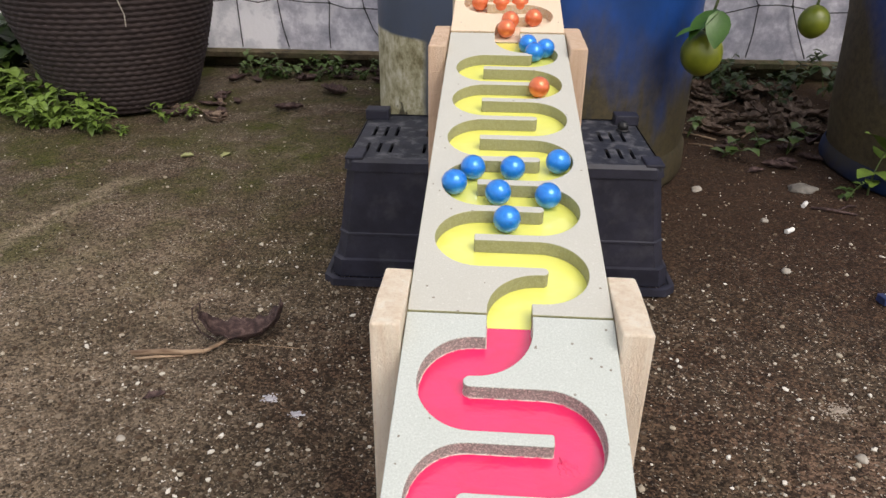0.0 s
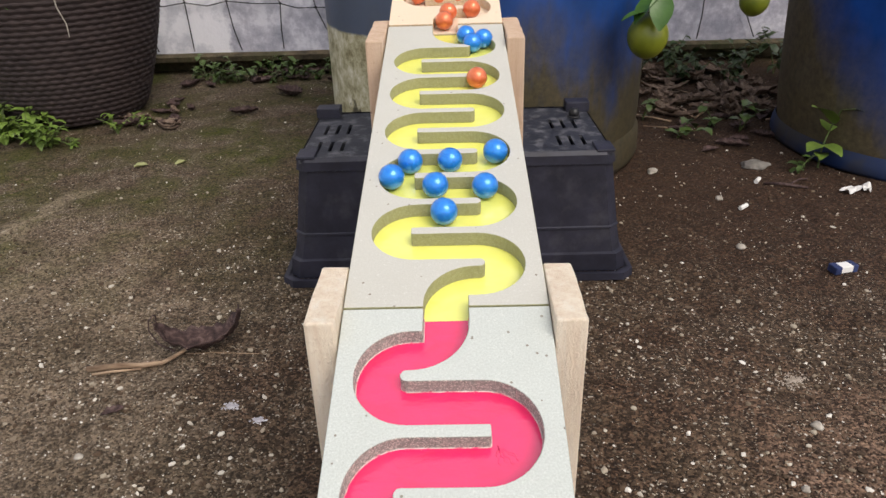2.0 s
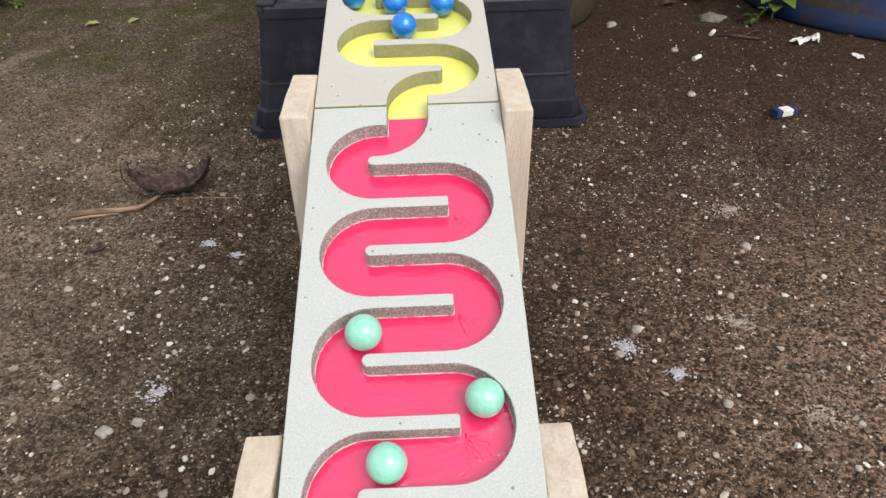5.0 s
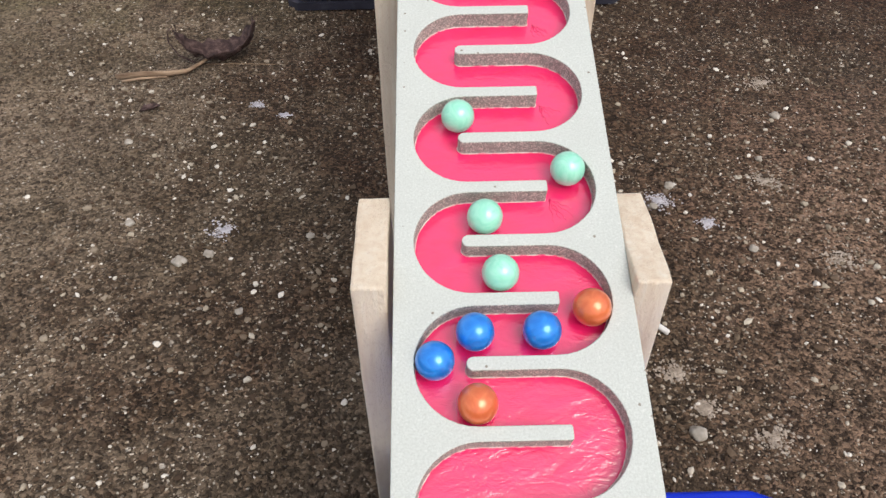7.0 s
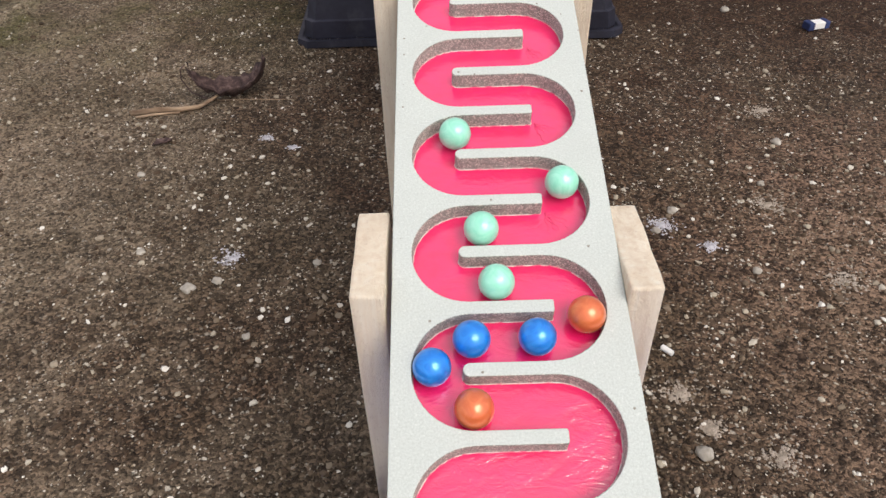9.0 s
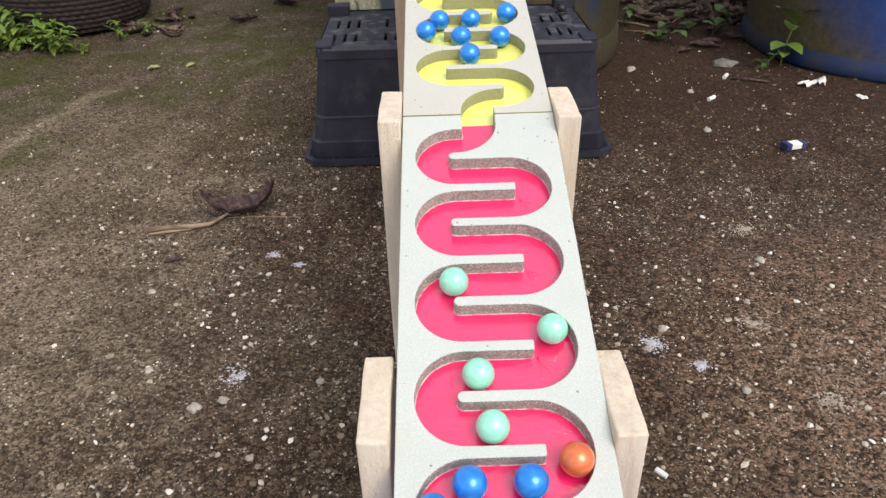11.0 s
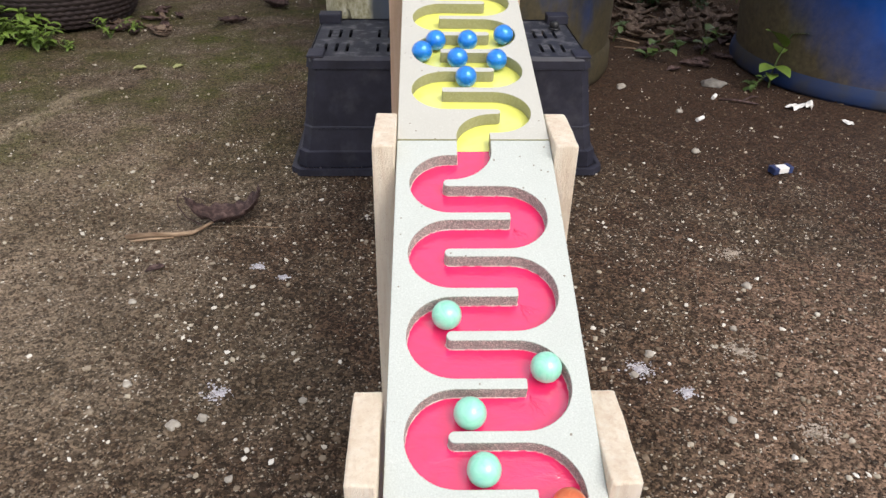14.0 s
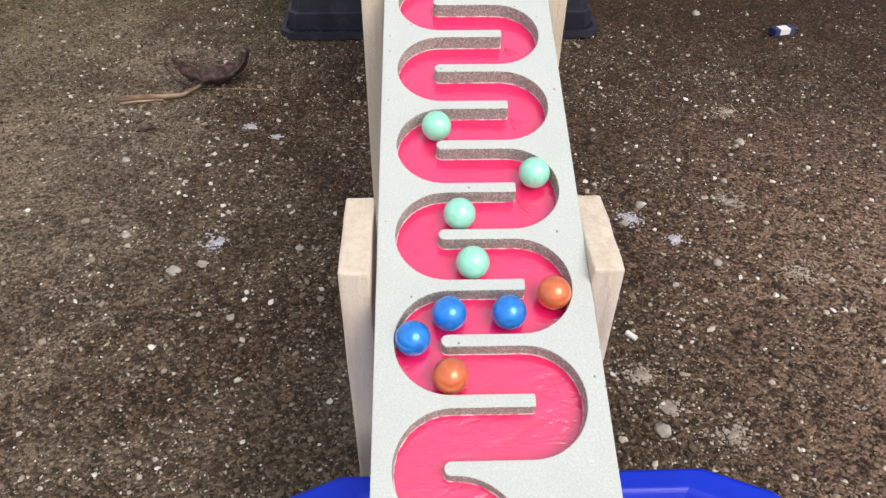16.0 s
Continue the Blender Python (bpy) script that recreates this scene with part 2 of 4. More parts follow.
def plain(name, stops, scale, rough=0.6, bump=0.3, depth=0.001, spec=0.4, stretch=(1, 1, 1), detail=4, coat=0.0, stain=None):
    n = Nodes(name)
    v = n.scaled(stretch)
    f = n.noise(scale, detail, 0.6, v)
    col = n.ramp(f, stops)
    if stain:
        colour, size, lo, hi, amount = stain
        col = n.mix(n.ramp(n.noise(size, 5, 0.65), [(lo, 0.0), (hi, amount)]), col, colour)
    return n.done(col, rough, n.bump(n.noise(scale * 4, 3, 0.6, v), bump, depth), spec=spec, coat=coat)


def leaf_material(name, dark, light, rough=0.45):
    n = Nodes(name)
    col = n.mix(n.island(), dark, light)
    col = n.mix(n.ramp(n.noise(120, 3), [(0.4, 0.0), (0.7, 0.5)]), col, dark)
    mat = n.done(col, rough, n.bump(n.noise(300, 2), 0.3, 0.001))
    n.bsdf.inputs["Subsurface Weight"].default_value = 0.0
    return mat


def drum_material(line=0.29, sideways=0.0, lift=0.0, wander=0.55, dark=(0.034, 0.027, 0.010), pale=(0.084, 0.066, 0.026), blue=((0.004, 0.032, 0.135), (0.009, 0.058, 0.245))):
    """Blue plastic, with pale mud and algae dried onto its lower half and one bare patch."""
    n = Nodes("stained_blue_plastic")
    z, x, y = n.axis("Z"), n.axis("X"), n.axis("Y")
    streak = n.noise(9, 5, 0.65, n.scaled((1, 1, 0.35)))
    fine = n.noise(70, 4, 0.7)
    blue = n.ramp(n.noise(14, 4), [(0.3, blue[0]), (0.7, blue[1])])
    mud = n.ramp(fine, [(0.3, dark), (0.7, pale)])
    level = n.math("ADD", n.math("ADD", n.math("ADD", z, lift), n.math("MULTIPLY", y, sideways)), n.math("MULTIPLY", n.math("SUBTRACT", streak, 0.5), -wander))
    col = n.mix(n.ramp(level, [(line - 0.17, 0.95), (line, 0.0)]), blue, mud)
    return n, col, fine


def drum_finish(n, col, fine, rough=0.5, spec=0.4):
    return n.done(col, rough, n.bump(fine, 0.25, 0.002), spec=spec)


def drum_plain():
    return drum_finish(*drum_material(0.35, -1.05, -0.070, 0.22, (0.080, 0.061, 0.026), (0.160, 0.124, 0.056), ((0.006, 0.045, 0.200), (0.014, 0.085, 0.370))), 0.65, 0.2)


SCAR = (-0.232 * 2.2, -0.167 * 0.6, 0.115)


def drum_weathered():
    """The same with the side turned to the open yard bleached and crusted ochre below a curved line, and glare painted
    grey over its blue.
    """
    n, col, fine = drum_material()
    x, z = n.axis("X"), n.axis("Z")
    crust = n.ramp(n.noise(30, 5, 0.75), [(0.34, (0.19, 0.160, 0.075)), (0.5, (0.48, 0.44, 0.28)), (0.66, (0.72, 0.69, 0.58))])
    line = n.math("SUBTRACT", n.math("ADD", 0.252, n.math("MULTIPLY", n.noise(14), 0.01)), z)
    band = n.math("MULTIPLY", n.ramp(n.math("MULTIPLY", line, 200.0), [(0.0, 0.0), (1.0, 1.0)]),
                  n.ramp(n.math("ADD", n.math("MULTIPLY", x, -90.0), n.math("ADD", -17.2, n.math("MULTIPLY", n.noise(12), 1.5))), [(0.0, 0.0), (1.0, 1.0)]))
    # a split in the crust
    gap = n.t.nodes.new("ShaderNodeVectorMath")
    gap.operation = "DISTANCE"
    n.link(n.scaled((2.2, 0.6, 1.0)), gap.inputs[0])
    gap.inputs[1].default_value = SCAR
    torn = n.ramp(n.math("ADD", gap.outputs["Value"], n.math("MULTIPLY", n.math("SUBTRACT", n.noise(90, 4), 0.5), 0.06)), [(0.018, 0.9), (0.026, 0.0)])
    crust = n.mix(torn, crust, (0.035, 0.028, 0.016))
    # glare on that side, mixed into the blue as grey
    grey = n.ramp(n.math("MULTIPLY", x, -10.0), [(0.6, 0.0), (1.0, 0.8)])
    col = n.mix(grey, col, (0.085, 0.098, 0.115))
    return drum_finish(n, n.mix(band, col, crust), fine)


SOIL = soil_material()
MDF = mdf_material("fibreboard_face", (0.60, 0.63, 0.59), (0.43, 0.45, 0.415))
MDF_WARM = mdf_material("beige_fibreboard_face", (0.565, 0.555, 0.50), (0.465, 0.45, 0.395))
MDF_CUT = cut_material("fibreboard_cut", (0.21, 0.225, 0.20), (0.385, 0.400, 0.36), 0.85)
# its yellow-olive tint paints in light bounced off the yellow floor
MDF_CUT_FINE_BOUNCE = cut_material("sanded_fibreboard_cut_bounce", (0.31, 0.302, 0.150), (0.385, 0.376, 0.210), 0.12)
PLY = mdf_material("pale_wood_face", (0.78, 0.635, 0.48), (0.70, 0.54, 0.385))
PLY_CUT = cut_material("pale_wood_cut", (0.50, 0.36, 0.22), (0.68, 0.52, 0.34))
PINK = gloss_paint("pink_gloss_paint", (0.85, 0.012, 0.135), (0.78, 0.006, 0.082), 0.25, 1.0, 0.26, 1.9)
YELLOW = gloss_paint("yellow_paint", (0.84, 0.845, 0.20), (0.81, 0.79, 0.12), 0.35, 1.0, 0.10)
BARE = gloss_paint("bare_wood_floor", (0.76, 0.62, 0.47), (0.68, 0.53, 0.38), 0.6, 0.1, 0.1)
BLUE_PEARL = pearl("blue_pearl", (0.006, 0.20, 0.72), (0.02, 0.30, 0.86))
ORANGE_PEARL = pearl("orange_pearl", (0.72, 0.145, 0.045), (0.84, 0.22, 0.075))
MINT_PEARL = pearl("mint_pearl", (0.28, 0.72, 0.52), (0.42, 0.82, 0.65), 0.10, 0.55)
PINE = pine_material()
# the same pine toned browner: shade on the upper posts, held in the colour
PINE_SHADED = pine_material("shaded_pine", (0.80, 0.68, 0.62))
CRATE = plain("scuffed_black_plastic", [(0.3, (0.012, 0.012, 0.020)), (0.7, (0.027, 0.027, 0.043))], 40, 0.5, 0.35, 0.001,
              stain=((0.12, 0.115, 0.125), 26, 0.54, 0.76, 0.28))
CRATE_TOP = plain("worn_black_plastic", [(0.3, (0.014, 0.015, 0.021)), (0.7, (0.030, 0.032, 0.043))], 40, 0.55, 0.4, 0.001,
                  stain=((0.20, 0.195, 0.205), 60, 0.50, 0.66, 0.55))
TUB = plain("blue_tub_plastic", [(0.3, (0.001, 0.018, 0.44)), (0.7, (0.002, 0.030, 0.54))], 20, 0.28, 0.06, 0.0006, 0.28)
DRUM_A, DRUM_B = drum_weathered(), drum_plain()
RIM_BLUE = plain("dusty_blue_rim", [(0.38, (0.012, 0.032, 0.105)), (0.60, (0.048, 0.046, 0.048))], 9, 0.55, 0.3, 0.001)
WICKER = plain("brown_woven_plastic", [(0.3, (0.024, 0.0160, 0.0160)), (0.7, (0.048, 0.0330, 0.0315))], 45, 0.8, 0.3, 0.001)
POT_SOIL = plain("dark_potting_soil", [(0.3, (0.02, 0.014, 0.01)), (0.7, (0.06, 0.045, 0.03))], 60, 0.95, 0.8, 0.004)
def wall_material():
    """Whitewash over render: clean white in one stretch, further along a blotched grey that paints in its shade."""
    n = Nodes("whitewashed_render")
    x = n.axis("X")
    blot = n.noise(7, 5, 0.65)
    white = n.ramp(n.noise(11, 5, 0.65), [(0.38, (0.66, 0.66, 0.72)), (0.48, (0.88, 0.87, 0.92))])
    grey = n.ramp(n.noise(16, 5, 0.7), [(0.36, (0.36, 0.36, 0.43)), (0.50, (0.52, 0.51, 0.58)), (0.62, (0.74, 0.73, 0.79))])
    # beyond this edge the wall's grey-violet shade is part of the colour
    edge = n.ramp(n.math("ADD", n.math("ADD", x, 1.0), n.math("MULTIPLY", n.math("SUBTRACT", blot, 0.5), 0.30)), [(0.335, 0.0), (0.355, 1.0)])
    col = n.mix(edge, white, grey)
    rough = n.noise(60, 4, 0.7)
    return n.done(col, 0.85, n.bump(rough, 0.5, 0.004), spec=0.3)


WALL = wall_material()
LEDGE = plain("mossy_concrete", [(0.3, (0.035, 0.027, 0.015)), (0.7, (0.15, 0.115, 0.07))], 30, 0.9, 0.7, 0.004,
              stain=((0.055, 0.06, 0.02), 9, 0.45, 0.65, 0.8))
CORD = plain("black_net_cord", [(0.3, (0.012, 0.012, 0.014)), (0.7, (0.05, 0.05, 0.055))], 90, 0.7)
WHITE_TUBE = plain("white_ribbed_plastic", [(0.3, (0.62, 0.61, 0.58)), (0.7, (0.80, 0.79, 0.76))], 40, 0.45)
LEAF = leaf_material("weed_leaf", (0.07, 0.13, 0.016), (0.30, 0.40, 0.085))
MID_LEAF = leaf_material("footing_weed_leaf", (0.030, 0.060, 0.010), (0.15, 0.23, 0.055))
CITRUS_LEAF = leaf_material("citrus_leaf", (0.030, 0.085, 0.010), (0.09, 0.20, 0.022), 0.4)
PALE_LEAF = leaf_material("yellowed_leaf", (0.24, 0.25, 0.09), (0.42, 0.43, 0.22), 0.6)
DARK_LEAF = leaf_material("shade_weed_leaf", (0.014, 0.032, 0.006), (0.06, 0.11, 0.02))
STEM = plain("green_stem", [(0.3, (0.05, 0.08, 0.02)), (0.7, (0.12, 0.15, 0.05))], 60)
LIME = plain("lime_peel", [(0.3, (0.085, 0.110, 0.008)), (0.7, (0.200, 0.220, 0.018))], 22, 0.35, 0.4, 0.0008, 0.5, detail=3)
DRY = plain("dry_leaf", [(0.30, (0.014, 0.008, 0.008)), (0.5, (0.060, 0.034, 0.031)), (0.72, (0.16, 0.105, 0.095))], 110, 0.8, 0.8, 0.002, stretch=(1, 1.6, 1), detail=5)
LITTER = plain("leaf_litter", [(0.30, (0.040, 0.026, 0.018)), (0.5, (0.135, 0.090, 0.064)), (0.72, (0.31, 0.230, 0.170))], 60, 0.85, 0.8, 0.002, stretch=(1, 1.6, 1), detail=5)
TWIG = plain("dry_twig", [(0.3, (0.13, 0.078, 0.046)), (0.7, (0.50, 0.36, 0.24))], 90, 0.85, 0.6, 0.001, stretch=(0.2, 1, 1))
STONE = plain("pale_pebble", [(0.3, (0.24, 0.21, 0.17)), (0.7, (0.50, 0.46, 0.40))], 90, 0.8, 0.4, 0.001)
GREY_STONE = plain("grey_stone", [(0.3, (0.09, 0.08, 0.07)), (0.7, (0.26, 0.24, 0.21))], 60, 0.85, 0.6, 0.002)
PAPER = plain("white_paper", [(0.3, (0.68, 0.66, 0.62)), (0.7, (0.82, 0.80, 0.77))], 60, 0.8)
NAVY = plain("navy_plastic", [(0.3, (0.02, 0.03, 0.09)), (0.7, (0.04, 0.06, 0.16))], 60, 0.5)
SPLASH = plain("dried_whitewash", [(0.3, (0.30, 0.29, 0.32)), (0.7, (0.62, 0.60, 0.63))], 160, 0.9, 0.6, 0.001)
DUST = plain("mortar_dust", [(0.3, (0.24, 0.195, 0.15)), (0.7, (0.50, 0.43, 0.36))], 160, 0.9, 0.6, 0.001)
BLACK = plain("black_rubber", [(0.3, (0.01, 0.01, 0.011)), (0.7, (0.02, 0.02, 0.022))], 60, 0.4)


def gravel_material():
    n = Nodes("mixed_grit")
    return n.done(n.ramp(n.island(), [(0.0, (0.042, 0.027, 0.017)), (0.50, (0.088, 0.058, 0.037)), (0.76, (0.18, 0.136, 0.094)), (0.90, (0.42, 0.365, 0.28)), (1.0, (0.76, 0.72, 0.65))]), 0.85, spec=0.25)


GRIT = gravel_material()


# ---- building helpers ----
def mesh_of(name, bm, *mats, smooth=False):
    me = bpy.data.meshes.new(name)
    bm.to_mesh(me)
    bm.free()
    for m in mats:
        me.materials.append(m)
    if smooth:
        me.shade_smooth()
    return me


def part(name, bm, material, parent, label="", smooth=False):
    mats = material if isinstance(material, tuple) else (material,)
    ob = new(name, mesh_of(name, bm, *mats, smooth=smooth))
    ob.parent = parent
    return tagged(ob, label)


def thing(name, m=None, label="", category="", group="", kind=""):
    ob = new(name)
    if m is not None:
        ob.matrix_world = m
    return tagged(ob, label, category, group, kind)


def solid(name, bm, material, label="", category="", group="", kind="", m=None, smooth=False):
    mats = material if isinstance(material, tuple) else (material,)
    ob = new(name, mesh_of(name, bm, *mats, smooth=smooth))
    if m is not None:
        ob.matrix_world = m
    return tagged(ob, label, category, group, kind)


def box(x0, x1, y0, y1, z0, z1, bevel=0.0):
    bm = bmesh.new()
    bmesh.ops.create_cube(bm, size=1, matrix=Matrix.LocRotScale(((x0 + x1) / 2, (y0 + y1) / 2, (z0 + z1) / 2), None, (x1 - x0, y1 - y0, z1 - z0)))
    if bevel:
        bmesh.ops.bevel(bm, geom=bm.edges[:], offset=bevel, segments=2, affect="EDGES", profile=0.6)
    return bm


def prism(points, z0, z1):
    """A slab over a plane outline, with second material on its sides."""
    bm = bmesh.new()
    low = [bm.verts.new((x, y, z0)) for x, y in points]
    top = [bm.verts.new((x, y, z1)) for x, y in points]
    bm.faces.new(top)
    bm.faces.new(low[::-1])
    for i in range(len(points)):
        j = (i + 1) % len(points)
        bm.faces.new((low[i], low[j], top[j], top[i])).material_index = 1
    bmesh.ops.recalc_face_normals(bm, faces=bm.faces)
    return bm


def lathe(profile, seg=64, centre=(0, 0), closed=False):
    bm = bmesh.new()
    rings = []
    for r, z in profile:
        rings.append([bm.verts.new((centre[0] + r * math.cos(2 * math.pi * k / seg), centre[1] + r * math.sin(2 * math.pi * k / seg), z)) for k in range(seg)])
    pairs = list(zip(rings, rings[1:])) + ([(rings[-1], rings[0])] if closed else [])
    for a, b in pairs:
        for k in range(seg):
            bm.faces.new((a[k], a[(k + 1) % seg], b[(k + 1) % seg], b[k]))
    return bm


def tube(points, radius, seg=8, taper=None):
    """A round bar along points."""
    bm = bmesh.new()
    pts = [Vector(p) for p in points]
    rings = []
    for i, p in enumerate(pts):
        d = (pts[min(i + 1, len(pts) - 1)] - pts[max(i - 1, 0)]).normalized()
        a = d.orthogonal().normalized() if i == 0 else (rings_a - d * rings_a.dot(d)).normalized()
        rings_a = a
        b = d.cross(a)
        r = radius * (1 if taper is None else 1 + (taper - 1) * i / (len(pts) - 1))
        rings.append([bm.verts.new(p + r * (math.cos(2 * math.pi * k / seg) * a + math.sin(2 * math.pi * k / seg) * b)) for k in range(seg)])
    for u, v in zip(rings, rings[1:]):
        for k in range(seg):
            bm.faces.new((u[k], u[(k + 1) % seg], v[(k + 1) % seg], v[k]))
    bm.faces.new(rings[0][::-1])
    bm.faces.new(rings[-1])
    return bm


def join(bm, other):
    """Move the mesh of other into bm."""
    me = bpy.data.meshes.new("join")
    other.to_mesh(me)
    other.free()
    bm.from_mesh(me)
    bpy.data.meshes.remove(me)
    return bm


def leaf_into(bm, base, heading, pitch, length, width, fold=0.25, droop=0.5, serrate=0.0, rng=random):
    """A pointed leaf of eight quads, folded along its rib and drooping, with a little thickness from its fold."""
    n = 5
    fwd = Vector((math.cos(heading), math.sin(heading), 0))
    side = Vector((-math.sin(heading), math.cos(heading), 0))
    p, a = Vector(base), pitch
    rows = []
    for i in range(n + 1):
        t = i / n
        w = width * math.sin(math.pi * min(1, t * 0.93 + 0.05)) ** 0.8 * (1 - 0.35 * t)
        if serrate and i % 2:
            w *= 1 + serrate
        up = Vector((-math.sin(a) * fwd.x, -math.sin(a) * fwd.y, math.cos(a)))
        rows.append((bm.verts.new(p - side * w + up * w * fold), bm.verts.new(p), bm.verts.new(p + side * w + up * w * fold)))
        p = p + (fwd * math.cos(a) + Vector((0, 0, math.sin(a)))) * length / n
        a -= droop / n
    for r, s in zip(rows, rows[1:]):
        bm.faces.new((r[0], r[1], s[1], s[0]))
        bm.faces.new((r[1], r[2], s[2], s[1]))


# ---- ground ----
def steps(lo, hi, fine_lo, fine_hi, d):
    out = [fine_lo + d * i for i in range(int((fine_hi - fine_lo) / d) + 1)]
    k = d
    while out[0] > lo:
        k *= 1.6
        out.insert(0, max(lo, out[0] - k))
    k = d
    while out[-1] < hi:
        k *= 1.6
        out.append(min(hi, out[-1] + k))
    return out


def relief(x, y):
    v = Vector((x, y, 0))
    h = 0.0035 * noise.noise(v * 6) + 0.0018 * noise.noise(v * 28) + 0.0012 * noise.noise(v * 90)
    return h - 0.002


def ground():
    xs, ys = steps(-60, 60, -1.5, 1.5, 0.009), steps(-60, 60, -0.55, 1.75, 0.009)
    verts = [(x, y, relief(x, y)) for y in ys for x in xs]
    w = len(xs)
    faces = [(j * w + i, j * w + i + 1, (j + 1) * w + i + 1, (j + 1) * w + i) for j in range(len(ys) - 1) for i in range(w - 1)]
    me = bpy.data.meshes.new("ground")
    me.from_pydata(verts, [], faces)
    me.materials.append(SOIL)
    me.shade_smooth()
    tagged(new("ground", me), "dark gritty earth and worn concrete yard with moss", "ground", kind="structure")


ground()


# ---- back wall, ledge, net ----
WALL_Y = 1.80
wall = solid("wall_back", box(-6, 6, WALL_Y, WALL_Y + 0.12, 0.055, 1.9), WALL, "whitewashed wall with grey stains and a painted-in shaded stretch behind the yard", "wall", kind="structure")


def ledge():
    bm = bmesh.new()
    n = 160
    rows = []
    for i in range(n + 1):
        x = -6 + 12 * i / n
        j = 0.008 * noise.noise(Vector((x * 9, 0, 0)))
        rows.append([bm.verts.new(p) for p in ((x, WALL_Y + 0.13, 0.054), (x, WALL_Y - 0.012 + j * 0.5, 0.056 + j * 0.3), (x, WALL_Y - 0.03 + j, 0.050), (x, WALL_Y - 0.028 + j, 0.036), (x, WALL_Y + 0.03 + j * 2, 0.033), (x, WALL_Y + 0.035, -0.03), (x, WALL_Y + 0.13, -0.03))])
    for a, b in zip(rows, rows[1:]):
        for k in range(7):
            bm.faces.new((a[k], b[k], b[(k + 1) % 7], a[(k + 1) % 7]))
    bmesh.ops.recalc_face_normals(bm, faces=bm.faces)
    return solid("wall_footing", bm, LEDGE, "low mossy concrete footing under the wall", "footing", kind="structure")


ledge()


def net():
    rng = random.Random(4)
    t = thing("garden_net", label="black knotted cord net hung against the wall", category="net")
    pitch, y = 0.132, WALL_Y - 0.012
    nodes = {}
    for i in range(-13, 15):
        for k in range(0, 6):
            nodes[i, k] = Vector((-0.364 + pitch * i + (k - 1) * -0.03 + rng.uniform(-0.022, 0.022), y + rng.uniform(-0.004, 0.004), 0.064 + 0.125 * k + (rng.uniform(-0.02, 0.02) if k else 0)))
    for (i, k), p in nodes.items():
        for j in ((i + 1, k), (i, k + 1)):
            if j in nodes and not (k == 0 and j[1] == 0):
                q = nodes[j]
                mid = (p + q) / 2 + Vector((rng.uniform(-0.008, 0.008), 0, rng.uniform(-0.012, 0.004)))
                part("cord", tube([p, (p + mid) / 2, mid, (q + mid) / 2, q], 0.0017, 5), CORD, t)
        if k:
            bm = bmesh.new()
            bmesh.ops.create_icosphere(bm, subdivisions=1, radius=0.0045, matrix=Matrix.Translation(p))
            part("knot", bm, CORD, t)


net()


# ---- drums and planter ----
def drum(x, y, r, material, label, foot):
    t = thing("plastic_drum", pose(x, y, 0), label, "drum", "drums by the wall")
    rf = 0.290 if foot else r
    prof = [(rf * 0.985, 0.0), (rf * 0.99, 0.03), ((rf * 2 + r) / 3, 0.09), (r, 0.28), (r * 1.012, 0.30), (r * 1.012, 0.32), (r, 0.34), (r, 0.56), (r * 1.012, 0.58), (r * 1.012, 0.60), (r, 0.62), (r * 0.99, 0.82), (r * 0.94, 0.875), (r * 0.90, 0.88)]
    if not foot:
        prof = [(rr if z < 0.2 else r * (1.0 if z < 0.8 else rr / r), z) for rr, z in prof]
    part("shell", lathe(prof, 96), material, t, smooth=True)
    part("lid", lathe([(r * 0.91, 0.874), (r * 0.90, 0.888), (r * 0.5, 0.882), (0.001, 0.88)], 64), material, t, smooth=True)
    if foot:
        part("foot_ring", lathe([(rf * 0.98, 0.0), (rf * 1.015, 0.0), (rf * 1.024, 0.007), (rf * 1.018, 0.022), (rf * 1.0, 0.036)], 96), RIM_BLUE, t, "blue moulded foot ring", smooth=True)
    else:
        part("foot_ring", lathe([(r * 0.97, 0.0), (r * 1.005, 0.0), (r * 1.02, 0.01), (r * 1.015, 0.05), (r * 0.992, 0.062)], 96), material, t, smooth=True)
    return t


drum(0.067, 1.091, 0.296, DRUM_A, "blue plastic drum with crusted ochre weathered side", False)
drum(0.945, 1.04, 0.306, DRUM_B, "blue plastic drum with brown mud stains", True)


